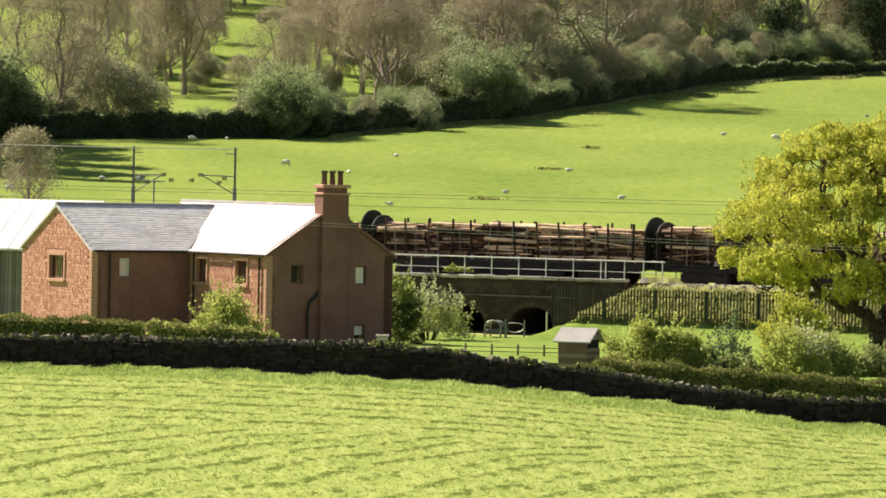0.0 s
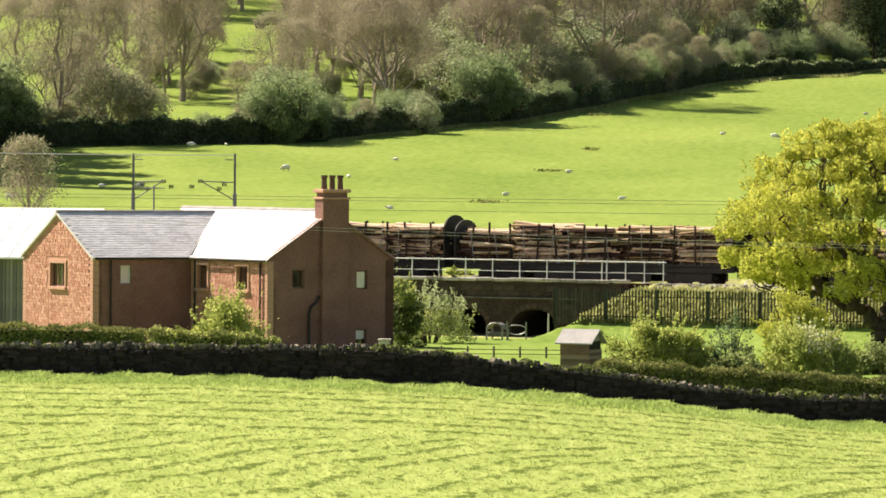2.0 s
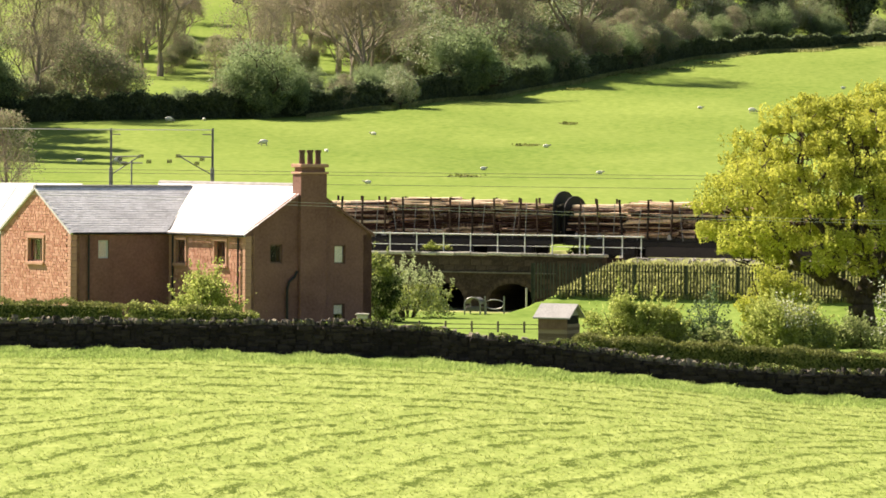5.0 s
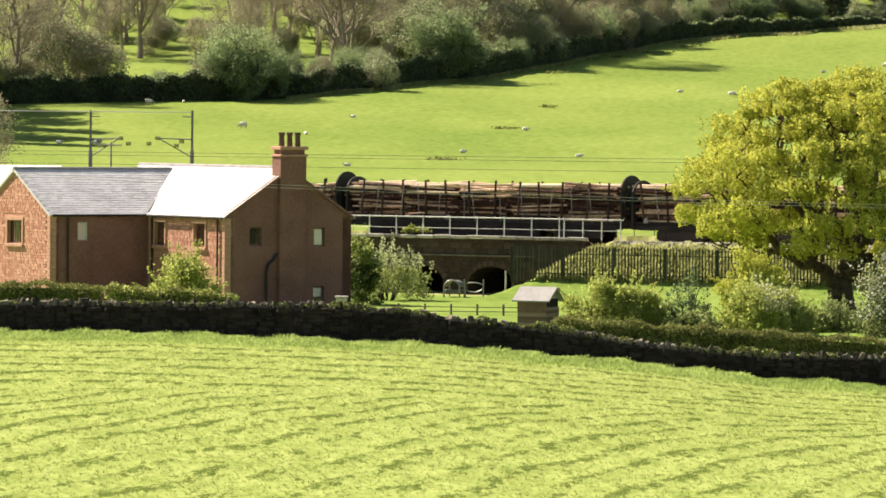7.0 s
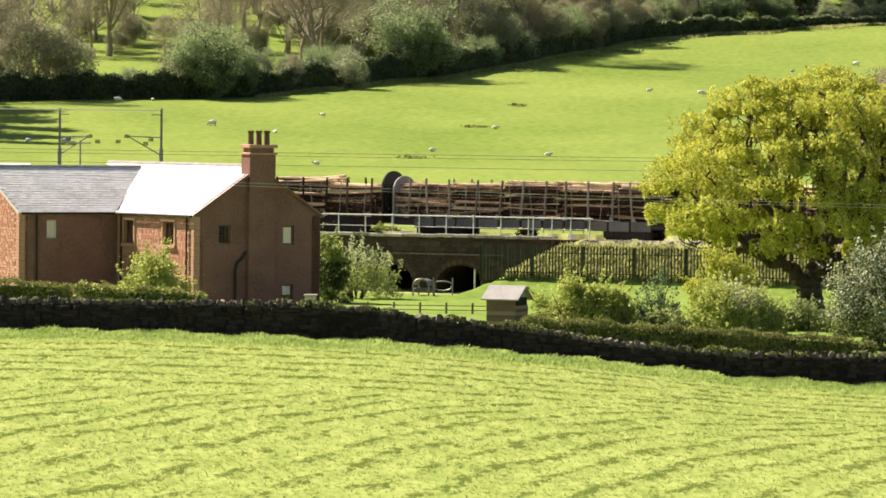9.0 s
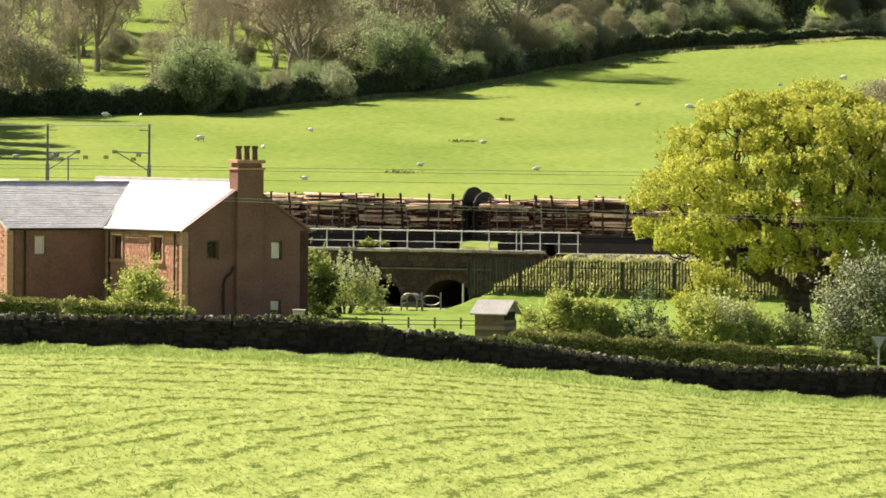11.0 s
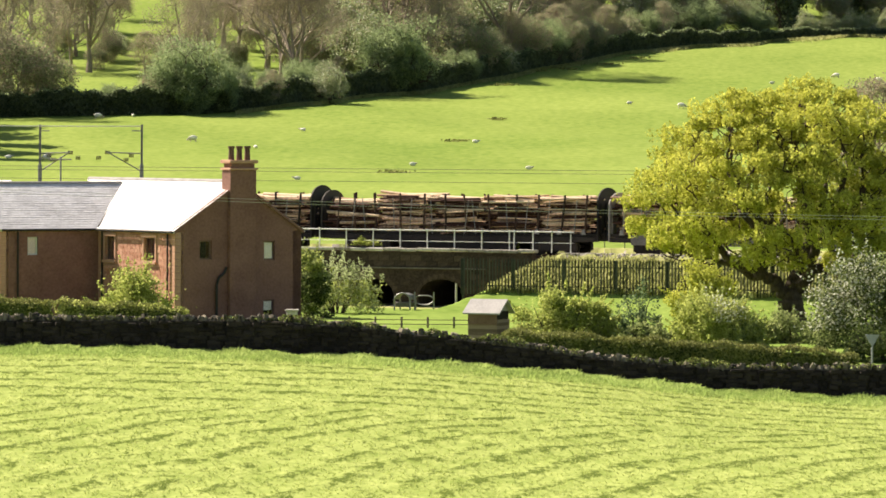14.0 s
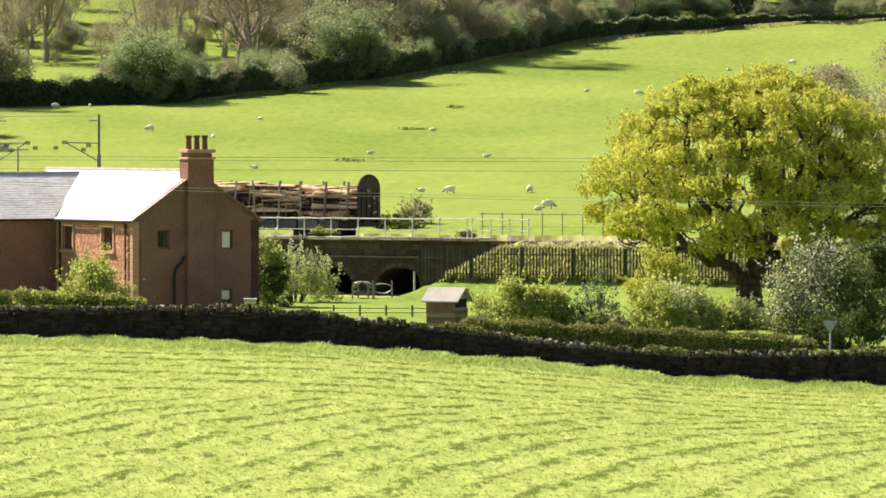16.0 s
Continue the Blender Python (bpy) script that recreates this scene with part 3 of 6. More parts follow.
def window(name, parent, origin, along, hole, panes, label, blind=False, sill=True, surround=True, paint="frame_paint", drop=1.0):
    """A window in its opening: stone surround, sill, painted frame, glazing bars, glass and what is behind."""
    o, d = Vector(origin), Vector(along).normalized()
    turn = Matrix.Translation(o) @ Matrix.Rotation(math.atan2(d.y, d.x), 4, "Z")
    u0, u1, z0, z1 = hole
    win = part(name, Shape(), "frame_paint", parent, label, at=turn)
    fr = Shape()
    t = 0.07
    for a, b, c, e in ((u0, u1, z0, z0 + t), (u0, u1, z1 - t, z1), (u0, u0 + t, z0 + t, z1 - t), (u1 - t, u1, z0 + t, z1 - t)):
        fr.box((a + 0.002, 0.10, c + 0.002), (b - 0.002, 0.17, e - 0.002))
    for i in range(1, panes):
        m = u0 + (u1 - u0) * i / panes
        fr.box((m - 0.025, 0.11, z0 + t), (m + 0.025, 0.16, z1 - t))
    part("window_frame", fr, paint, win)
    gl = Shape()
    gl.box((u0 + 0.03, 0.13, z0 + 0.03), (u1 - 0.03, 0.138, z1 - 0.03))
    pane = part("pane", gl, "glass", win)
    pane.visible_shadow = False
    # Without a blind, a dark sheet paints the unlit room behind the glass.
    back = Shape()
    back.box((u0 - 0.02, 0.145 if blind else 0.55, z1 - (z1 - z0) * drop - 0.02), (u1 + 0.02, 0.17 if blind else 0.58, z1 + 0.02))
    part("blind" if blind else "room_shade", back, "blind" if blind else "dark_room", win)
    if drop < 1:
        room = Shape()
        room.box((u0 - 0.02, 0.5, z0 - 0.02), (u1 + 0.02, 0.53, z1 + 0.02))
        part("room_shade", room, "dark_room", win)
    if surround:
        for side in ((u0 - 0.13, u0), (u1, u1 + 0.13)):
            j = Shape()
            j.box((side[0], -0.055, z0), (side[1], 0.05, z1), chamfer=0.012)
            part("jamb", j, "quoin", win)
        j = Shape()
        j.box((u0 - 0.16, -0.06, z1 + 0.002), (u1 + 0.16, 0.05, z1 + 0.17), chamfer=0.012)
        part("lintel", j, "quoin", win)
    if sill:
        j = Shape()
        j.box((u0 - 0.18, -0.13, z0 - 0.15), (u1 + 0.18, 0.1, z0 - 0.002), chamfer=0.02)
        part("window_sill", j, "quoin", win)
    return win


def slate_plane(parent, name, a, b, c, d, rows, seed, label=""):
    """A roof plane with eave a-b and ridge d-c, laid in overlapping slates."""
    a, b, c, d = (Vector(p) for p in (a, b, c, d))
    n = (b - a).cross(d - a).normalized()
    rnd = random.Random(seed)
    deck = Shape()
    low = n * -0.1
    deck.face([a, b, c, d])
    deck.face([d + low, c + low, b + low, a + low])
    for p, q in ((a, b), (b, c), (c, d), (d, a)):
        deck.face([p + low, q + low, q, p])
    roof = part(name, deck, "slate", parent, label)
    sl = Shape()
    for r in range(rows):
        t0, t1 = r / rows, min(1.0, (r + 1.25) / rows)
        l0, r0, l1, r1 = a.lerp(d, t0), b.lerp(c, t0), a.lerp(d, t1), b.lerp(c, t1)
        cols = max(2, int((r0 - l0).length / 0.3))
        for i in range(cols):
            s0, s1 = i / cols + 0.0006, (i + 1) / cols - 0.0006
            shift = 0.5 / cols if r % 2 else 0
            s0, s1 = min(1, s0 + shift), min(1, s1 + shift)
            if s1 - s0 < 0.002:
                continue
            up0, up1 = n * (0.016 + rnd.uniform(-0.003, 0.004)), n * 0.006
            p = [l0.lerp(r0, s0) + up0, l0.lerp(r0, s1) + up0, l1.lerp(r1, s1) + up1, l1.lerp(r1, s0) + up1]
            sl.face(p)
            sl.face([p[0] - n * 0.01, p[1] - n * 0.01, p[1], p[0]])
    part("slate_cover", sl, "slate", roof, kind="stuff")
    return roof


def make_house():
    h = thing("house", house_at, "red sandstone two-wing cottage with grey slate roofs", "house")
    # windows: from, to, sill, head
    gable_a = [(2.6, 3.95, 3.35, 4.4)]
    side_a = [(1.4, 1.95, 3.55, 4.36)]
    side_b = [(0.65, 1.5, 3.35, 4.4), (4.1, 5.05, 3.35, 4.4)]
    gable_b = [(1.27, 1.9, 3.45, 4.3), (4.64, 5.22, 3.4, 4.25), (4.62, 5.2, 0.8, 1.62)]
    T = 0.45
    specs = [
        ("wall_gable_west", (-L_A, L_B + W_A, 0), (0, -1, 0), W_A, gable_a, RIDGE_A - 0.06),
        ("wall_side_west", (-L_A, L_B, 0), (1, 0, 0), L_A, side_a, 0),
        ("wall_front", (0, L_B, 0), (0, -1, 0), L_B, side_b, 0),
        ("wall_gable_south", (0, 0, 0), (1, 0, 0), W_B, gable_b, RIDGE_B - 0.06),
        ("wall_east", (W_B, 0, 0), (0, 1, 0), L_B + W_A, [], 0),
        ("wall_back", (W_B, L_B + W_A, 0), (-1, 0, 0), W_B + L_A, [], 0),
    ]
    walls = {}
    for name, o, d, length, holes, peak in specs:
        walls[name] = part("wall", wall_panel(o, d, length, EAVE - 0.1, holes, T, peak), "mortar" if name in ("wall_gable_west", "wall_front") else "sandstone_shaded", h)
    window("window", h, (-L_A, L_B + W_A, 0), (0, -1, 0), gable_a[0], 3, "three-light window with pale stone sill", paint="frame_brown")
    window("window", h, (-L_A, L_B, 0), (1, 0, 0), side_a[0], 1, "small window with a drawn white blind", blind=True, surround=False, sill=False)
    for w in side_b:
        window("window", h, (0, L_B, 0), (0, -1, 0), w, 2, "dark window with projecting stone sill", paint="frame_brown")
    window("window", h, (0, 0, 0), (1, 0, 0), gable_b[0], 1, "small dark gable window", surround=False, sill=False, paint="frame_brown")
    for w in gable_b[1:]:
        window("window", h, (0, 0, 0), (1, 0, 0), w, 1, "gable window with a drawn white blind", blind=True, surround=False, sill=False, paint="frame_brown", drop=1.0 if w[2] > 2 else 0.55)
    # quoins on the lit corners
    q = Shape()
    q.box((-0.16, -0.16, 0), (0.16, 0.16, 0.29), chamfer=0.02)
    qd = q.data("quoin", "quoin")
    for k in range(16):
        z = EAVE - 0.42 - k * 0.3
        for x, y, long_x in ((-L_A + 0.13, L_B + 0.13, k % 2), (-L_A + 0.13, L_B + W_A - 0.13, k % 2), (0.13, 0.13, k % 2)):
            part("quoin", qd, "quoin", h, at=pose(x, y, z))
    # roofs: overhang at the eaves, valley between the wings
    va, vb = (0.0, L_B, EAVE), (W_B / 2, L_B + W_A / 2, RIDGE_A)
    o = 0.16
    ra = (RIDGE_A - EAVE) / (W_A / 2)
    rb = (RIDGE_B - EAVE) / (W_B / 2)
    slate_plane(h, "roof", (-L_A - 0.12, L_B - o, EAVE - o * ra), (0.0, L_B - o, EAVE - o * ra), (W_B / 2, L_B + W_A / 2, RIDGE_A), (-L_A - 0.12, L_B + W_A / 2, RIDGE_A), 20, 1, "grey slate roof plane")
    slate_plane(h, "roof", (W_B / 2, L_B + W_A + o, EAVE - o * ra), (-L_A - 0.12, L_B + W_A + o, EAVE - o * ra), (-L_A - 0.12, L_B + W_A / 2, RIDGE_A), (W_B / 2, L_B + W_A / 2, RIDGE_A), 10, 2)
    slate_plane(h, "roof", (-o, L_B, EAVE - o * rb), (-o, -0.1, EAVE - o * rb), (W_B / 2, -0.1, RIDGE_B), (W_B / 2, L_B + W_A / 2, RIDGE_B), 20, 3, "grey slate roof plane shining in the sun")
    slate_plane(h, "roof", (W_B / 2 - 1.6, L_B + W_A / 2, EAVE + 1.7 * rb), (W_B / 2 - 1.55, L_B + W_A / 2 - 0.1, EAVE + 1.7 * rb), (W_B / 2, L_B + W_A / 2 - 0.1, RIDGE_B), (W_B / 2, L_B + W_A + 0.1, RIDGE_B), 6, 5)
    slate_plane(h, "roof", (W_B + o, -0.1, EAVE - o * rb), (W_B + o, L_B + W_A + o, EAVE - o * rb), (W_B / 2, L_B + W_A + 0.1, RIDGE_B), (W_B / 2, -0.1, RIDGE_B), 10, 4)
    for a, b, z in (((-L_A - 0.12, L_B + W_A / 2), (W_B / 2, L_B + W_A / 2), RIDGE_A), ((W_B / 2, 0.9), (W_B / 2, L_B + W_A), RIDGE_B)):
        r = Shape()
        n = 16
        for i in range(n):
            p = Vector(a).lerp(Vector(b), i / n)
            p2 = Vector(a).lerp(Vector(b), (i + 0.97) / n)
            r.tube((p.x, p.y, z - 0.01), (p2.x, p2.y, z - 0.01), 0.10, 0.10, 8)
        part("ridge_tiles", r, "ridge", h)
    v = Shape()
    v.tube((0.0, L_B - 0.05, EAVE + 0.0), (W_B / 2, L_B + W_A / 2, RIDGE_A + 0.02), 0.07, 0.07, 6)
    part("valley_lead", v, "lead", h)
    # gutters and downpipes
    for a, b in (((-L_A, L_B - 0.2, EAVE - 0.12), (-0.2, L_B - 0.2, EAVE - 0.12)), ((-0.22, L_B - 0.2, EAVE - 0.12), (-0.22, -0.1, EAVE - 0.12))):
        g = Shape()
        g.tube(a, b, 0.055, 0.055, 8)
        part("gutter", g, "pipe", h)
    for x, y in ((-L_A + 0.85, L_B - 0.1), (-0.1, 0.5), (-0.1, L_B - 0.5)):
        g = Shape()
        g.tube((x, y, 0), (x, y, EAVE - 0.2), 0.045, 0.045, 8)
        part("downpipe", g, "pipe", h)
    # chimney breast on the gable, stack, cap, pots
    c = Shape()
    c.box((2.72, -0.24, -0.4), (4.08, 0.002, 6.5), chamfer=0.02)
    part("chimney_breast", c, "sandstone_shaded", h)
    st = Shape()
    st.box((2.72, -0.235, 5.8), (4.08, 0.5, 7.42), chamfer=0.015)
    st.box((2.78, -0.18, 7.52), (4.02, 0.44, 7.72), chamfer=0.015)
    stack = part("chimney", st, "sandstone_shaded", h, "sandstone chimney stack with three dark pots")
    cap = Shape()
    cap.box((2.66, -0.30, 7.422), (4.14, 0.56, 7.52), chamfer=0.02)
    cap.box((2.66, -0.30, 7.722), (4.14, 0.56, 7.88), chamfer=0.02)
    part("cap", cap, "quoin", stack)
    for i in range(3):
        p = Shape()
        x = 2.98 + i * 0.42
        p.tube((x, 0.13, 7.86), (x, 0.13, 8.38), 0.14, 0.115, 10)
        p.tube((x, 0.13, 8.38), (x, 0.13, 8.5), 0.15, 0.15, 10)
        part("chimney_pot", p, "pot", stack)
    g = Shape()
    pts = [(2.62, -0.1, 3.1), (2.5, -0.1, 2.86), (2.2, -0.1, 2.62), (2.1, -0.1, 2.3), (2.1, -0.1, 0.0)]
    for a, b in zip(pts[:-1], pts[1:]):
        g.tube(a, b, 0.06, 0.06, 8)
    part("soil_pipe", g, "pipe", h)
    # stepped water tabling on the south gable
    for sx in (0, 1):
        k = Shape()
        a, b = ((-0.1, EAVE - 0.08), (W_B / 2, RIDGE_B)) if sx == 0 else ((W_B + 0.1, EAVE - 0.08), (W_B / 2, RIDGE_B))
        k.face([(a[0], -0.12, a[1]), (b[0], -0.12, b[1]), (b[0], 0.1, b[1] + 0.05), (a[0], 0.1, a[1] + 0.05)])
        k.face([(a[0], -0.12, a[1] - 0.12), (b[0], -0.12, b[1] - 0.12), (b[0], -0.12, b[1]), (a[0], -0.12, a[1])])
        k.face([(a[0], 0.1, a[1] + 0.05), (b[0], 0.1, b[1] + 0.05), (b[0], 0.1, b[1] - 0.1), (a[0], 0.1, a[1] - 0.1)])
        k.face([(a[0], -0.12, a[1] - 0.12), (a[0], 0.1, a[1] - 0.1), (b[0], 0.1, b[1] - 0.1), (b[0], -0.12, b[1] - 0.12)])
        part("verge", k, "sandstone_shaded", h)
    return walls, gable_a, side_b


HOUSE_WALLS, GABLE_A, SIDE_B = make_house()


# ---- the barn beyond the house ----
def make_barn():
    b = thing("barn", pose(-27.9, 250.0, 1.1, 0, 0, -20), "grey boarded barn with sun glare painted into its pale sheet roof", "barn")
    # Solid core in the dark-room colour: painted shade between the boards.
    core = Shape()
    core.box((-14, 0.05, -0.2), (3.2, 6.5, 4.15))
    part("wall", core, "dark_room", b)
    board = Shape()
    board.box((-0.095, -0.02, 0), (0.095, 0.04, 4.2), chamfer=0.01)
    bd = board.data("board", "barn_board")
    for i in range(80):
        part("board", bd, "barn_board", b, at=pose(-12.6 + i * 0.2, 0, -0.05))
    r = Shape()
    r.face([(-14.3, -0.35, 4.2), (3.5, -0.35, 4.2), (3.5, 3.3, 6.6), (-14.3, 3.3, 6.6)])
    r.face([(3.5, 6.9, 4.2), (-14.3, 6.9, 4.2), (-14.3, 3.3, 6.6), (3.5, 3.3, 6.6)])
    r.face([(-14.3, -0.35, 4.1), (-14.3, 3.3, 6.5), (3.5, 3.3, 6.5), (3.5, -0.35, 4.1)])
    r.face([(-14.3, -0.35, 4.1), (3.5, -0.35, 4.1), (3.5, -0.35, 4.2), (-14.3, -0.35, 4.2)])
    r.face([(3.5, -0.35, 4.1), (3.5, 3.3, 6.5), (3.5, 3.3, 6.6), (3.5, -0.35, 4.2)])
    roof = part("roof", r, "barn_roof", b)
    for i in range(18):
        k = Shape()
        x = -14 + i
        k.tube((x, -0.36, 4.21), (x, 3.3, 6.61), 0.012, 0.012, 5)
        part("roof_rib", k, "barn_roof", roof)


make_barn()


# ---- the railway ----
def by_rail(s, n, z=0.0, turn=0.0):
    """A pose beside the track: s metres along, n metres towards the house side."""
    return pose(TRACK[0] + s * ALONG[0] + n * ACROSS[0], TRACK[1] + s * ALONG[1] + n * ACROSS[1], z, 0, 0, -25.0 + turn)


def make_bridge():
    """Local x runs along the track, -y faces the house."""
    at = by_rail(0, 0, 1.0)
    br = thing("rail_bridge", at, "stone railway bridge in painted shade with low arches and pale coping", "bridge", kind="structure")
    S0, S1, Y0, Y1, TOP = -16.5, 9.0, -3.6, 4.1, 3.05
    arches = [(-9.6, -7.0), (-5.9, -3.3), (-1.35, 1.2), (2.6, 5.2)]
    s = Shape()
    spring, steps = 0.75, 10
    xs = [S0]
    for a, b in arches:
        # solid pier before the arch
        s.face([(xs[-1], Y0, -0.5), (a, Y0, -0.5), (a, Y0, TOP), (xs[-1], Y0, TOP)])
        m, r = (a + b) / 2, (b - a) / 2
        prev = None
        for i in range(steps + 1):
            t = math.pi * i / steps
            x, z = m - r * math.cos(t), spring + 0.92 * math.sin(t)
            if prev:
                s.face([(prev[0], Y0, prev[1]), (x, Y0, z), (x, Y0, TOP), (prev[0], Y0, TOP)])
                s.face([(prev[0], Y0, prev[1]), (prev[0], Y1, prev[1]), (x, Y1, z), (x, Y0, z)])
            prev = (x, z)
        for x in (a, b):
            s.face([(x, Y0, -0.5), (x, Y1, -0.5), (x, Y1, spring), (x, Y0, spring)])
        xs.append(b)
    s.face([(xs[-1], Y0, -0.5), (S1, Y0, -0.5), (S1, Y0, TOP), (xs[-1], Y0, TOP)])
    s.face([(S0, Y1, -0.5), (S1, Y1, -0.5), (S1, Y1, RAIL_BED - 1.0), (S0, Y1, RAIL_BED - 1.0)])
    bed = RAIL_BED - 1.0
    s.face([(S0, Y0, TOP), (S1, Y0, TOP), (S1, Y0 + 0.5, TOP), (S0, Y0 + 0.5, TOP)])
    s.face([(S0, Y0 + 0.5, bed), (S0, Y0 + 0.5, TOP), (S1, Y0 + 0.5, TOP), (S1, Y0 + 0.5, bed)])
    s.face([(S0, Y0 + 0.5, bed), (S1, Y0 + 0.5, bed), (S1, Y1, bed), (S0, Y1, bed)])
    for x in (S0, S1):
        s.face([(x, Y0, -0.5), (x, Y1, -0.5), (x, Y1, bed), (x, Y0, bed)])
        s.face([(x, Y0, bed), (x, Y0 + 0.5, bed), (x, Y0 + 0.5, TOP), (x, Y0, TOP)])
    part("bridge_body", s, "bridge_stone", br)
    v = Shape()
    v.box((-0.12, -0.035, -0.14), (0.12, 0.05, 0.14), chamfer=0.012)
    vd = v.data("arch_stone", "bridge_stone")
    for a, b in arches:
        m, r = (a + b) / 2, (b - a) / 2
        for i in range(13):
            t = math.pi * (i + 0.5) / 13
            part("arch_stone", vd, "bridge_stone", br, at=pose(m - (r + 0.13) * math.cos(t), Y0 + 0.01, spring + 1.06 * math.sin(t), 0, 90 - math.degrees(t) - 90 + 0, 0) @ pose(0, 0, 0))
    band = Shape()
    band.box((S0, Y0 - 0.12, 2.17), (S1 - 2.6, Y0 - 0.002, 2.25), chamfer=0.02)
    part("string_course", band, "band", br)
    cp = Shape()
    cp.box((-0.47, -0.28, 0), (0.47, 0.28, 0.16), chamfer=0.03)
    cd = cp.data("coping_stone", "coping")
    rnd = random.Random(9)
    for i in range(27):
        part("coping_stone", cd, "coping", br, at=pose(S0 + 0.5 + i * 0.95, Y0 + 0.12, TOP + 0.002 + rnd.uniform(0, 0.05), rnd.uniform(-2, 2), rnd.uniform(-1.5, 1.5), rnd.uniform(-1.5, 1.5)))
    blk = Shape()
    blk.box((-0.29, -0.02, -0.14), (0.29, 0.025, 0.14), chamfer=0.012)
    bd = blk.data("bridge_block", "bridge_stone")
    for row in range(9):
        z = 0.25 + row * 0.31
        for i in range(30):
            x = -8.5 + i * 0.61 + (0.3 if row % 2 else 0)
            if x > S1 - 0.35 or any(a - 0.6 < x < b + 0.6 and z < 2.05 for a, b in arches) or abs(z - 2.2) < 0.2:
                continue
            part("bridge_block", bd, "bridge_stone", br, at=pose(x, Y0, z))


make_bridge()


def make_railing(s0, count, gap, top, mat, name, label, n=3.35, base=RAIL + 0.05):
    r = thing(name, by_rail(s0, n, base), label, "railing")
    post = Shape()
    post.tube((0, 0, -0.1), (0, 0, top), 0.032, 0.032, 8)
    post.tube((0, 0, top), (0, 0, top + 0.05), 0.05, 0.04, 8)
    pd = post.data("post", mat)
    for i in range(count):
        part("post", pd, mat, r, at=pose(i * gap, 0, 0))
    for z in (top - 0.02, top * 0.4):
        b = Shape()
        b.tube((-0.15, 0, z), ((count - 1) * gap + 0.15, 0, z), 0.030 if z > 0.8 else 0.014, None, 8)
        part("rail", b, mat, r)


make_railing(-7.85, 11, 1.545, 0.97, "white_rail", "bridge_railing", "white tubular railing along the bridge edge")
make_railing(7.85, 4, 1.05, 0.97, "white_rail", "bridge_railing", "short pale railing beyond the bridge end", 3.3)
make_railing(4.5, 7, 1.15, 1.15, "green_rail", "lineside_railing", "dull green railing on the far side of the track", -5.3, RAIL + 0.0)


def make_track():
    for off in (0.0, -3.4):
        t = thing("railway_track", by_rail(0, off, RAIL_BED + 0.02), "railway track with steel rails on ballast", "track", "tracks", kind="structure")
        for y in (-0.75, 0.75):
            r = Shape()
            r.box((-120, y - 0.035, 0.1), (90, y + 0.035, 0.24))
            r.box((-120, y - 0.07, 0.06), (90, y + 0.07, 0.098))
            part("rail", r, "rust", t)
        sl = Shape()
        for i in range(150):
            sl.box((-45 + i * 0.65, -1.25, -0.06), (-45 + i * 0.65 + 0.26, 1.25, 0.055))
        part("sleepers", sl, "coping", t, kind="stuff")
    b = Shape()
    rnd = random.Random(2)
    for i in range(2600):
        s, n = rnd.uniform(8.0, 32), rnd.uniform(2.9, 4.4)
        p = by_rail(s, n).translation
        r = rnd.uniform(0.02, 0.045)
        z = on_ground(p.x, p.y)
        b.box((p.x - r, p.y - r, z - r), (p.x + r, p.y + r, z + r * 0.6), Matrix.Rotation(rnd.uniform(0, 3), 3, (1, 1, rnd.random())))
    tagged(part("ballast_heap", b, "ballast"), "pale grey ballast stones along the track shoulder", "ballast", kind="stuff")


make_track()


def make_palisade():
    f = thing("palisade_fence", by_rail(6.25, 6.2), "dark green steel palisade fence at the bank foot", "fence")
    pale = Shape()
    pale.box((-0.028, -0.02, 0), (0.028, 0.02, 1.72))
    pale.face([(-0.035, -0.02, 1.72), (0.035, -0.02, 1.72), (0, 0, 1.85)])
    pale.face([(0.035, 0.02, 1.72), (-0.035, 0.02, 1.72), (0, 0, 1.85)])
    pd = pale.data("pale", "palisade")
    post = Shape()
    post.box((-0.045, 0.03, -0.3), (0.045, 0.13, 1.82))
    qd = post.data("post", "palisade")
    for i in range(168):
        x = i * 0.175
        m = f.matrix_basis @ Vector((x, 0, 0))
        z = max(2.0, on_ground(m.x, m.y) - 0.1) if x > 4 else 2.0
        part("pale", pd, "palisade", f, at=pose(x, 0, z + 0.03))
        if i % 16 == 0:
            part("post", qd, "palisade", f, at=pose(x + 0.07, 0, z))
    for z in (2.45, 3.45):
        r = Shape()
        r.box((0, 0.022, z), (29.2, 0.05, z + 0.04))
        part("rail", r, "palisade", f)


make_palisade()


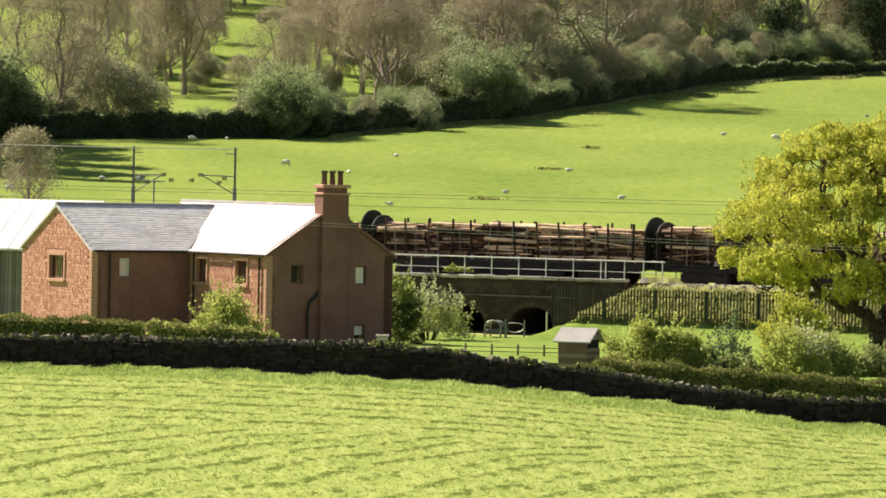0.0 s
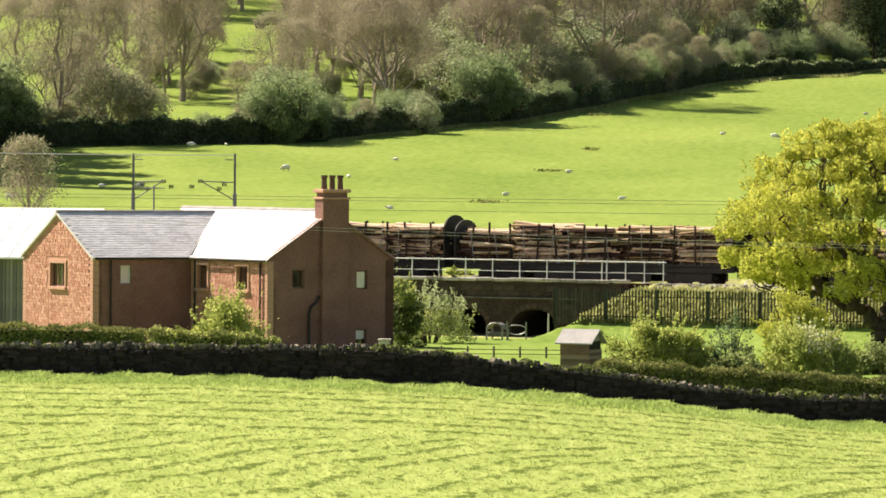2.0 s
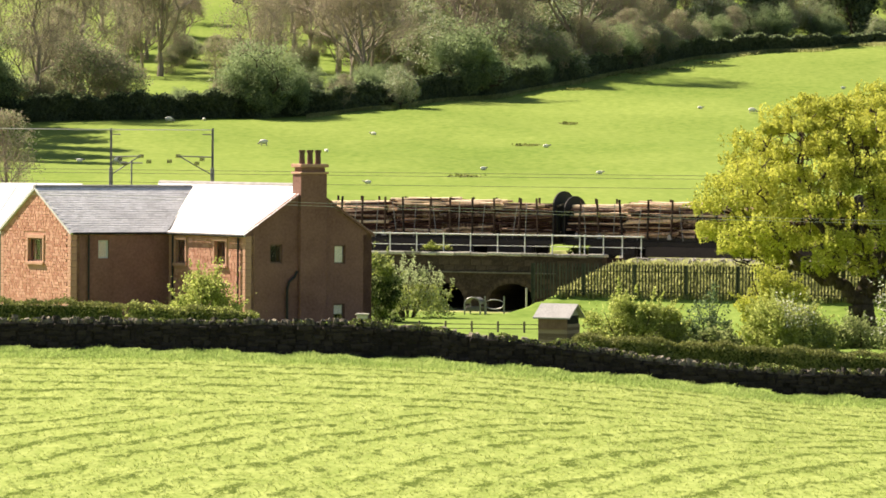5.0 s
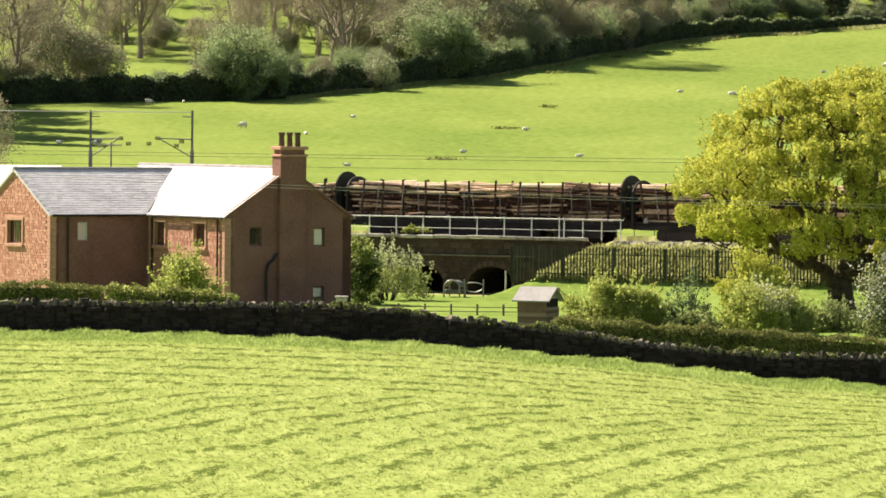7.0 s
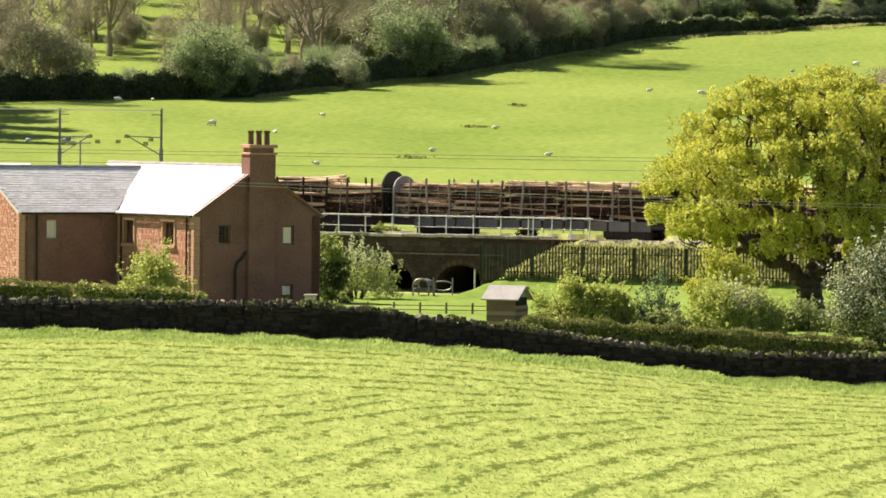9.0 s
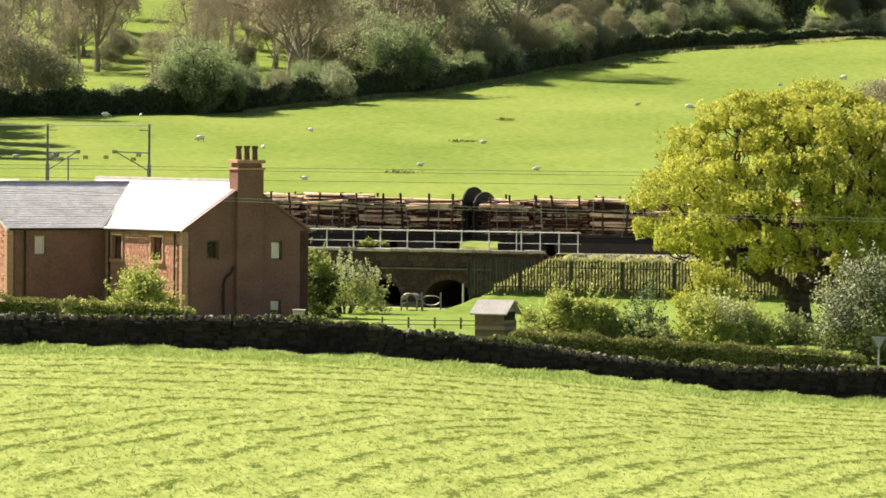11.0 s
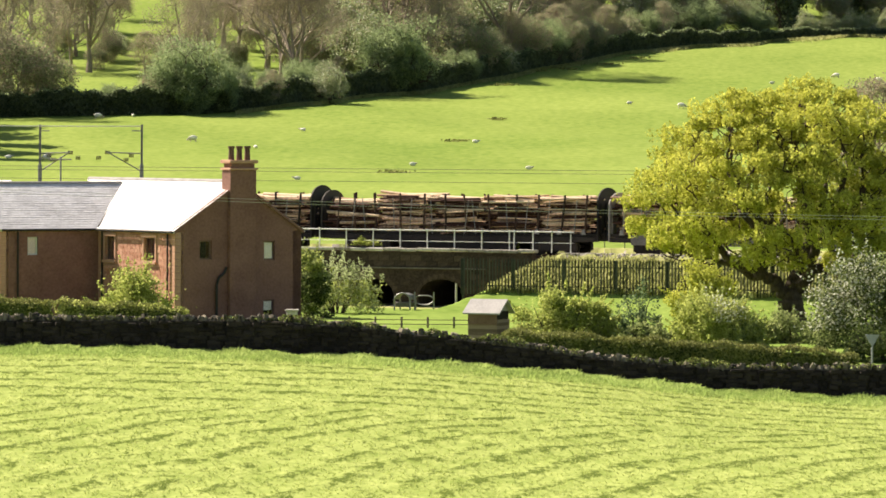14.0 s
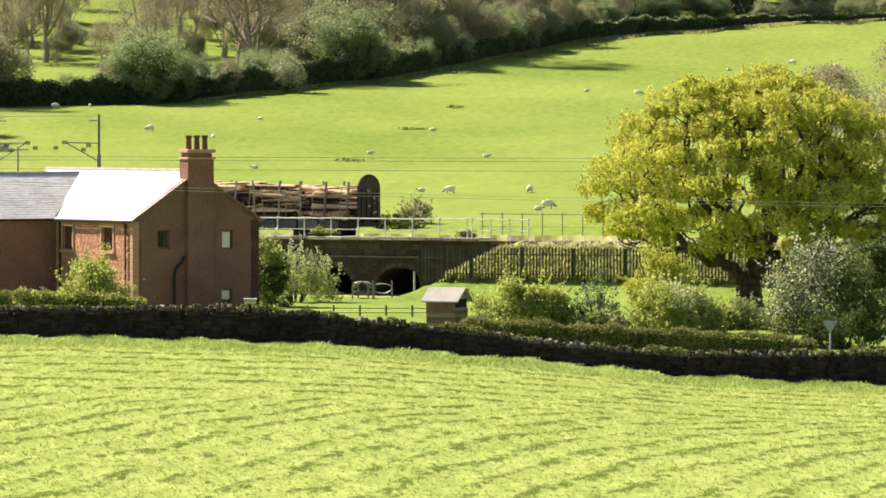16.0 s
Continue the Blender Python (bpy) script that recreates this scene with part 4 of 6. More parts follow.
# ---- trees, bushes and hedges ----
def skeleton(seed, height, spread, trunk, radius, levels, kids, wobble=0.35, rise=0.35, squash=1.0, sides=6, leader=0, low=0.35):
    """A branching trunk and its limbs. leader: side limbs up a continuing stem. Returns the shape and the points along the outer twigs."""
    rnd = random.Random(seed)
    s, tips = Shape(), []
    centre = Vector((0, 0, trunk + (height - trunk) * 0.42))

    def inside(p):
        q = p - centre
        return (q.x / spread) ** 2 + (q.y / spread) ** 2 + (q.z / (height - centre.z)) ** 2 < 1.0

    def limb(p, d, length, r, level):
        n = 3 if level < levels else 2
        for i in range(n):
            d = (d + Vector((rnd.uniform(-1, 1), rnd.uniform(-1, 1), rnd.uniform(-0.6, 1) * rise * 1.5)) * wobble).normalized()
            q = p + d * (length / n)
            if level > 1 and not inside(q):
                d = (d + (centre - q).normalized() * 0.5).normalized()
                q = p + d * (length / n) * 0.4
            s.tube(p, q, r * (1 - 0.32 * i / n), r * (1 - 0.32 * (i + 1) / n), sides if level < 2 else (5 if level < 3 else 3))
            p = q
            if level >= levels - 1:
                tips.append(tuple(p))
        if level >= levels:
            return
        for j in range(kids + (1 if rnd.random() < 0.4 else 0)):
            a = 2 * math.pi * (j + rnd.random() * 0.8) / kids
            side = Matrix.Rotation(a, 3, d) @ d.orthogonal().normalized()
            nd = (d * rnd.uniform(0.35, 0.85) + side * rnd.uniform(0.65, 1.1) + Vector((0, 0, rise * 0.5))).normalized()
            limb(p, nd, length * rnd.uniform(0.58, 0.85) * squash, r * rnd.uniform(0.45, 0.66), level + 1)

    stem = [Vector((0, 0, -0.3))]
    stages = 2 + leader
    for i in range(stages):
        z = trunk * (i + 1) / 2 if i < 2 else trunk + (height * 0.82 - trunk) * (i - 1) / leader
        stem.append(Vector((rnd.uniform(-0.12, 0.12) * (1 + i * 0.5), rnd.uniform(-0.12, 0.12) * (1 + i * 0.5), z)))
    for i, (p, q) in enumerate(zip(stem[:-1], stem[1:])):
        k0, k1 = 1.3 - 1.05 * i / (stages + 1), 1.3 - 1.05 * (i + 1) / (stages + 1)
        s.tube(p, q, radius * k0, radius * k1, 9)
    for i in range(2, len(stem)):
        up = (i - 2) / max(1, leader)
        for j in range(kids + 2 if not leader else kids):
            a = 2 * math.pi * (j + rnd.random() * 0.6) / kids + i * 0.9
            d = Vector((math.cos(a), math.sin(a), rnd.uniform(low, low + 0.9)))
            reach = (height - trunk) * rnd.uniform(0.36, 0.5) if not leader else spread * rnd.uniform(0.55, 0.8) * (1 - 0.45 * up)
            limb(stem[i], d.normalized(), reach, radius * rnd.uniform(0.4, 0.6) * (1 - 0.6 * up), 1 if not leader else 2)
    limb(stem[-1], Vector((0.1, 0, 1)), (height - stem[-1].z) * 0.8, radius * 0.5 * (1 - 0.4 * bool(leader)), 1 if not leader else 2)
    return s, np.array(tips)


def clumped(tips, per, spread, seed):
    rs = np.random.RandomState(seed)
    p = np.repeat(tips, per, axis=0)
    return p + np.clip(rs.normal(size=p.shape), -1.7, 1.7) * spread * np.array([1, 1, 0.7])


def lobes(seed, w, d, h, count, n, fill=0.55):
    """Points on and in the lobes of a bush."""
    rs = np.random.RandomState(seed)
    pts = []
    for i in range(count):
        c = np.array([(rs.rand() - 0.5) * w * 0.7, (rs.rand() - 0.5) * d * 0.7, h * rs.uniform(0.12, 0.76)])
        r = np.array([w, d, h]) * rs.uniform(0.13, 0.27) * np.array([1, 1, 1.0])
        q = rs.normal(size=(n // count, 3))
        q /= np.linalg.norm(q, axis=1)[:, None]
        rad = rs.uniform(fill, 1.08, n // count) ** 0.6
        q = c + q * rad[:, None] * r * (1 + 0.18 * np.sin(q[:, :1] * 9 + i) * np.cos(q[:, 2:] * 7))
        pts.append(q)
    p = np.concatenate(pts)
    return p[p[:, 2] > 0.05]


def ragged(pts, seed, amount=0.22, holes=0.25):
    """Pushes a crown's points in and out by a slow waviness and thins it into clumps."""
    rs = np.random.RandomState(seed + 900)
    c = pts.mean(axis=0)
    reach = np.abs(pts - c).max()

    def wave(p, count, freq):
        k = rs.normal(size=(count, 3)) * freq / reach
        return np.sin(p @ k.T + rs.uniform(0, 6.28, count)).sum(axis=1) / count ** 0.5
    out = c + (pts - c) * (1 + amount * wave(pts, 6, 3.2))[:, None]
    keep = wave(pts, 7, 6.5) + rs.normal(0, 0.25, len(pts)) > holes - 1.0
    out = out[keep]
    out[:, 2] = np.maximum(out[:, 2], 0.05)
    return out


def arching(rs, w, depth, h, leaves, seed):
    """Points of leaf along shoots that arch up from the base."""
    shoots, per = max(30, leaves // 58), 62
    d = rs.normal(size=(shoots, 3))
    d[:, 2] = np.abs(d[:, 2]) * 0.9
    d /= np.linalg.norm(d, axis=1)[:, None]
    far = rs.uniform(0.72, 1.14, shoots) + 0.22 * rs.rand(shoots) ** 4
    end = d * far[:, None] * np.array([w * 0.5, depth * 0.5, h])
    foot = np.stack([end[:, 0] * 0.45, end[:, 1] * 0.45, np.zeros(shoots)], -1)
    k = rs.uniform(0.22, 1.0, (shoots, per))[:, :, None]
    bow = np.stack([end[:, 0] * 0.25, end[:, 1] * 0.25, h * 0.12 * np.ones(shoots)], -1)
    p = foot[:, None] * (1 - k) + end[:, None] * k + bow[:, None] * np.sin(k * math.pi)
    p = p + rs.normal(size=p.shape) * (0.05 + 0.055 * h ** 0.5) * (1.35 - k)
    return np.concatenate([p.reshape(-1, 3), lobes(seed, w * 1.05, depth, h * 0.72, 9, int(leaves * 0.3))])


def billows(rs, w, depth, h, leaves, count):
    """Points of leaf on rounded tufts that cover a dome, with short shoots standing out."""
    tufts = count * 4
    d = rs.normal(size=(tufts, 3))
    d[:, 2] = np.abs(d[:, 2]) - 0.12
    d /= np.linalg.norm(d, axis=1)[:, None]
    c = d * np.array([w * 0.5, depth * 0.5, h]) * rs.uniform(0.58, 0.92, tufts)[:, None]
    c[:, 2] += h * 0.06
    per = leaves // tufts
    r = rs.uniform(0.10, 0.2, tufts) * min(w, 1.4 * h)
    q = rs.normal(size=(tufts, per, 3))
    q /= np.linalg.norm(q, axis=2)[:, :, None]
    q *= rs.uniform(0.45, 1.05, (tufts, per))[:, :, None] * np.array([1, 1, 0.75])
    pts = (c[:, None] + q * r[:, None, None]).reshape(-1, 3)
    n = leaves // 14
    i = rs.randint(0, tufts, n)
    k = rs.rand(n)[:, None]
    out = c[i] + (d[i] + np.array([0, 0, 0.3])) * (r[i, None] * (0.7 + 0.7 * k)) + rs.normal(0, 0.05, (n, 3)) * (1.3 - k)
    deep = rs.normal(size=(leaves // 4, 3)) * np.array([w * 0.17, depth * 0.17, h * 0.2]) + np.array([0, 0, h * 0.35])
    return np.concatenate([pts, out, deep])


def bush(name, x, y, w, depth, h, mat, label, leaves=3500, size=0.16, count=11, seed=1, more=(), z=None, category="bush", stems=6, group="", loose=False):
    rnd = random.Random(seed)
    t = thing(name, pose(x, y, on_ground(x, y) if z is None else z, 0, 0, rnd.uniform(0, 20)), label, category, group)
    for i in range(stems):
        s = Shape()
        a = rnd.uniform(0, 6.28)
        p = Vector((math.cos(a) * w * 0.06, math.sin(a) * depth * 0.06, -0.1))
        for k in range(4):
            q = p + Vector((math.cos(a) * w * 0.06 + rnd.uniform(-0.1, 0.1), math.sin(a) * depth * 0.06 + rnd.uniform(-0.1, 0.1), h * 0.19))
            s.tube(p, q, 0.06 * (1 - 0.2 * k), 0.06 * (0.8 - 0.2 * k), 5)
            p = q
        part("stem", s, "bark", t)
    rs = np.random.RandomState(seed + 70)
    if loose:
        pts = arching(rs, w, depth, h, leaves, seed)
    else:
        pts = billows(rs, w, depth, h, leaves, count)
    pts[:, 2] = np.maximum(pts[:, 2], 0.04)
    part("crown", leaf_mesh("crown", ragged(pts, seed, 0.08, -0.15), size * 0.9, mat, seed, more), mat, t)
    return t


def make_oak():
    """Limbs that grow towards separate flat clumps of leaf, thickening towards the trunk."""
    rs = np.random.RandomState(21)
    t = thing("oak_tree", pose(14.4, 238.0, 1.1), "broad spreading oak in fresh yellow-green spring leaf", "tree")
    clumps = []
    for i in range(6000):
        d = rs.normal(size=3)
        d /= np.linalg.norm(d)
        c = np.array([0, 0, 5.5]) + d * np.array([7.5, 6.8, 5.8]) * rs.uniform(0.64, 0.99)
        if d[2] > -0.62 and c[2] > 2.6 + 0.3 * max(0.0, math.hypot(c[0], c[1]) - 2.5) and all(np.linalg.norm((c - o) * np.array([1, 1, 1.5])) > 1.56 for o in clumps):
            clumps.append(c)
    clumps = np.array(clumps)
    goals = np.repeat(clumps, 9, axis=0) + rs.normal(0, 0.5, (len(clumps) * 9, 3))
    nodes = [np.array([0.12 * math.sin(i * 1.3), 0.1 * math.cos(i), -0.4 + 0.42 * i]) for i in range(6)]
    parent = [max(0, i - 1) for i in range(6)]
    near, dist = np.zeros(len(goals), int), np.full(len(goals), 1e9)
    first = 3
    alive = np.ones(len(goals), bool)
    for turn in range(95):
        for i in range(first, len(nodes)):
            d = np.linalg.norm(goals - nodes[i], axis=1)
            closer = d < dist
            near[closer], dist[closer] = i, d[closer]
        alive &= dist > 0.5
        first = len(nodes)
        if not alive.any():
            break
        for i in np.unique(near[alive]):
            g = goals[alive & (near == i)] - nodes[i]
            d = (g / np.linalg.norm(g, axis=1)[:, None]).mean(axis=0) + rs.normal(0, 0.33, 3)
            nodes.append(nodes[i] + d / np.linalg.norm(d) * 0.4)
            parent.append(int(i))
    area = np.zeros(len(nodes))
    for i in range(len(nodes) - 1, 0, -1):
        area[i] = max(area[i], 0.026 ** 2)
        area[parent[i]] += area[i]
    r = np.minimum(area ** 0.5, 0.66)
    s = Shape()
    for i in range(1, len(nodes)):
        p = nodes[i]
        if i > 6 and (p[0] / 7.5) ** 2 + (p[1] / 6.8) ** 2 + ((p[2] - 5.5) / 5.7) ** 2 > 0.97:
            continue
        flare = 1.25 if i == 1 else 1.0
        s.tube(nodes[parent[i]], nodes[i], min(r[parent[i]], r[i] * 1.12) * flare, r[i], 9 if r[i] > 0.2 else (6 if r[i] > 0.06 else 4))
    part("trunk", s, "bark", t, smooth=True)
    per = 920
    wide = np.repeat(rs.uniform(0.58, 1.14, len(clumps)), per)[:, None]
    q = rs.normal(size=(len(clumps) * per, 3))
    q = q / np.linalg.norm(q, axis=1)[:, None] * rs.uniform(0.25, 1.1, len(q))[:, None] ** 0.6
    q = q * (1 + 0.25 * np.sin(q[:, :1] * 8 + np.repeat(np.arange(len(clumps)), per)[:, None]))
    puffs = np.repeat(clumps, per, axis=0) + q * wide * np.array([1, 1, 0.5]) + np.array([0, 0, 0.15])
    part("crown", leaf_mesh("crown", puffs, 0.112, "oak_leaf", 6), "oak_leaf", t)


make_oak()

# bushes of the garden and the lane
bush("garden_shrub", -15.3, 219.5, 4.0, 2.6, 3.2, "lime_leaf", "loose yellow-green garden shrub before the house", 18000, 0.095, 11, 3, z=on_ground(-15.3, 219.5))
# Paler leaves on top and darker below paint light and shade into this shrub.
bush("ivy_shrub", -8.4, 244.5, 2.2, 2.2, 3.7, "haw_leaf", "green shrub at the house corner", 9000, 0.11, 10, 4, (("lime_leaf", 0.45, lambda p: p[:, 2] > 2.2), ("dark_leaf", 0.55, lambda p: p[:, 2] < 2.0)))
bush("willow_bush", -7.3, 250.5, 4.3, 2.6, 3.1, "silver_leaf", "silvery green willow bush beside the bridge", 8000, 0.09, 14, 5, (("lime_leaf", 0.55, lambda p: p[:, 2] < 1.7),), stems=12, loose=True)
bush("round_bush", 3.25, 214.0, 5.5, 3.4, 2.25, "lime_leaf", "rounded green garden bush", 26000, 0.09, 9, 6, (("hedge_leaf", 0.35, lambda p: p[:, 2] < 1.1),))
bush("young_tree", 6.45, 215.5, 2.3, 1.6, 2.85, "young_leaf", "small dark-leaved young tree", 1100, 0.11, 9, 7, category="tree", stems=4, loose=True)
bush("golden_bush", 9.75, 226.5, 3.2, 2.4, 3.6, "oak_leaf", "yellow-green bush below the oak", 13000, 0.10, 11, 8)
bush("lane_bush", 9.75, 212.5, 4.4, 2.8, 2.6, "lime_leaf", "pale green hawthorn coming into blossom", 22000, 0.09, 13, 9, (("blossom", 0.30, lambda p: (np.abs(p[:, 0] - 0.3) < 0.75) & (p[:, 2] > 1.1)), ("haw_leaf", 0.35, lambda p: p[:, 0] > 0.3)))
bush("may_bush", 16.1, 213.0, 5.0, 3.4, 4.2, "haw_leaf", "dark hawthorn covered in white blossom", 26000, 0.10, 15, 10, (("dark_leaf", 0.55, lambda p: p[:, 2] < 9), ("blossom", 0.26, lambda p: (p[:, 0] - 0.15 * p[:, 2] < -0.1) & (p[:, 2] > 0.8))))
bush("bramble", 7.0, 213.0, 3.4, 1.6, 0.95, "haw_leaf", "low scrub below the young tree", 5000, 0.12, 10, 11)
bush("bramble", 15.9, 200.0, 4.6, 2.0, 1.5, "dark_leaf", "dark scrub beside the lane sign", 6000, 0.11, 9, 18)
bush("bramble", 13.0, 217.0, 4.5, 2.0, 1.3, "haw_leaf", "low scrub below the young tree", 5000, 0.12, 10, 12)
bush("lineside_bush", -1.6, 279.5, 2.2, 1.6, 1.35, "bud", "brownish bush beyond the railway", 1500, 0.13, 8, 13)
bush("bank_scrub", -2.5, 276.0, 3.6, 1.6, 0.9, "hedge_leaf", "low green scrub behind the far railing", 1800, 0.14, 9, 15)
bush("lineside_bush", -24.6, 276.0, 4.4, 2.6, 2.2, "rust_bud", "brownish bush beyond the railway", 4200, 0.12, 9, 14, z=4.2)
bush("bridge_weed", -6.2, 262.3, 1.9, 0.6, 0.42, "lime_leaf", "yellow-green weeds on the bridge edge", 900, 0.1, 5, 16, z=4.3, stems=2)
bush("bridge_weed", 1.2, 262.6, 1.2, 0.5, 0.5, "lime_leaf", "yellow-green weeds on the bridge edge", 900, 0.1, 5, 17, z=4.1, stems=2)


def hedge(name, x0, x1, y, foot, top0, top1, thick, mat, label, seed, leaves=7000, more=(), size=0.12):
    """A clipped hedge: dark core sheets for the shade within, and a leafy coat with an uneven face."""
    rs = np.random.RandomState(seed)
    n = leaves
    x = rs.uniform(x0, x1, n)
    top = np.interp(x, [x0, x1], [top0, top1]) + 0.06 * np.sin(x * 2.3) + 0.05 * np.sin(x * 5.1 + 1)
    base = np.interp(x, [x0, x1], foot)
    u = rs.rand(n)
    face = rs.rand(n)
    yy = np.where(face < 0.55, -thick / 2 + rs.normal(0, 0.06, n), np.where(face < 0.65, thick / 2, rs.uniform(-thick / 2, thick / 2, n)))
    zz = np.where(face < 0.65, base + (top - base) * u, top + rs.normal(0, 0.05, n))
    end = np.minimum(x - x0, x1 - x)
    zz = zz - np.where(end < 0.3, (0.3 - end) * 0.6, 0)
    # Solid inner sheets, coloured dark like the shaded inside of the hedge.
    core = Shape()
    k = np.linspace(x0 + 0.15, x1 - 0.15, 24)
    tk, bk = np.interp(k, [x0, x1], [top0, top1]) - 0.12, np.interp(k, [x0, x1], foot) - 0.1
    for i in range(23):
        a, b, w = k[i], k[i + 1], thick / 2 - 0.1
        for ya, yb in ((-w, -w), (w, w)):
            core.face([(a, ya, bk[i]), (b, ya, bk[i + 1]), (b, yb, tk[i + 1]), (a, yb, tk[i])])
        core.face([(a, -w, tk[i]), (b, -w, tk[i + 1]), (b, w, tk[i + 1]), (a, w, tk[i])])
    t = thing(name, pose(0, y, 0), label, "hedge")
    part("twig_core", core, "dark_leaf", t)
    part("leaves", leaf_mesh("leaves", np.stack([x, yy, zz], -1), size, mat, seed, more), mat, t)


hedge("clipped_hedge", 0.6, 13.7, 186.0, (1.5, 0.9), 2.86, 2.10, 0.9, "hedge_leaf", "long clipped green hedge behind the field wall", 31, 22000, size=0.075)
hedge("garden_hedge", -26.0, -16.1, 190.0, (1.5, 1.5), 3.9, 3.76, 1.2, "hedge_leaf", "clipped green garden hedge behind the field wall", 32, 15000, size=0.08)
hedge("garden_hedge", -16.0, -11.0, 189.0, (1.5, 1.5), 3.76, 3.5, 1.0, "hedge_leaf", "lower clipped garden hedge before the house", 33, 9000, (("lime_leaf", 0.3, lambda p: p[:, 2] > 3.3),), 0.08)

HEDGE_LINE = [(-80, 470), (-49.3, 479), (-33.7, 485.5), (-21, 493.5), (-12.8, 511), (-1.5, 528), (10.7, 559.5), (20, 576), (33, 588), (50, 597), (95, 622)]


def hedge_y(x):
    return float(np.interp(x, [p[0] for p in HEDGE_LINE], [p[1] for p in HEDGE_LINE]))


def make_far_hedge():
    """A hedge of dark core sheets and a leafy coat, light painted along its top by paler leaves, and rough grass at its
    foot.
    """
    rs = np.random.RandomState(40)
    n = 150000
    hx = [p[0] for p in HEDGE_LINE]
    hy = [p[1] for p in HEDGE_LINE]

    def tall(x):
        return np.interp(x, [-62, -8, 5, 25, 34, 45, 68], [2.5, 2.6, 2.6, 1.9, 1.3, 0.8, 0.8]) * (1 + 0.10 * np.sin(x * 0.9) + 0.08 * np.sin(x * 2.7 + 2))
    x = rs.uniform(-62, 68, n)
    deep = np.abs(rs.normal(0, 0.9, n))
    y = np.interp(x, hx, hy) + 0.3 + deep
    h = tall(x)
    up = rs.rand(n) ** 0.8
    z = ground_z(x, y) + h * up * (1 - 0.12 * np.abs(deep - 0.8)) + rs.normal(0, 0.06, n)
    t = thing("field_hedge", pose(0, 0, 0), "dark overgrown hawthorn hedge along the pasture top", "hedge", kind="stuff")
    # Leaves near the top take the paler tone to paint a sunlit edge.
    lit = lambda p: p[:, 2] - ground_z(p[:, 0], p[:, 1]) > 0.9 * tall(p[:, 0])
    part("leaves", leaf_mesh("leaves", np.stack([x, y, z], -1), 0.20, "hazy_hedge", 41, (("hazy_haw", 0.45, lit),)), "hazy_hedge", t)
    # Dark sheets added within the leaves keep daylight from showing through.
    core = Shape()
    k = np.arange(-62, 68, 1.0)
    for a, b in zip(k[:-1], k[1:]):
        ya, yb = float(np.interp(a, hx, hy)) + 0.9, float(np.interp(b, hx, hy)) + 0.9
        za, zb = on_ground(a, ya), on_ground(b, yb)
        ta, tb = za + 0.82 * float(tall(a)), zb + 0.82 * float(tall(b))
        core.face([(a, ya, za - 0.2), (b, yb, zb - 0.2), (b, yb, tb), (a, ya, ta)])
        core.face([(b, yb + 0.9, zb - 0.2), (a, ya + 0.9, za - 0.2), (a, ya + 0.9, ta), (b, yb + 0.9, tb)])
        core.face([(a, ya, ta), (b, yb, tb), (b, yb + 0.9, tb), (a, ya + 0.9, ta)])
    part("twig_core", core, "hazy_hedge", t)
    x = rs.uniform(-24, 60, 9000)
    y = np.interp(x, hx, hy) - np.abs(rs.normal(0.2, 1.6, 9000)) * (0.6 + 0.5 * np.sin(x * 0.7))
    blades("hedge_foot_grass", x, y, 0.34, "bank_blade", "pale rough grass along the foot of the far hedge", "grass", 0.7, 44, 0.2)


make_far_hedge()

# kinds of distant tree, each built once
KINDS = {}


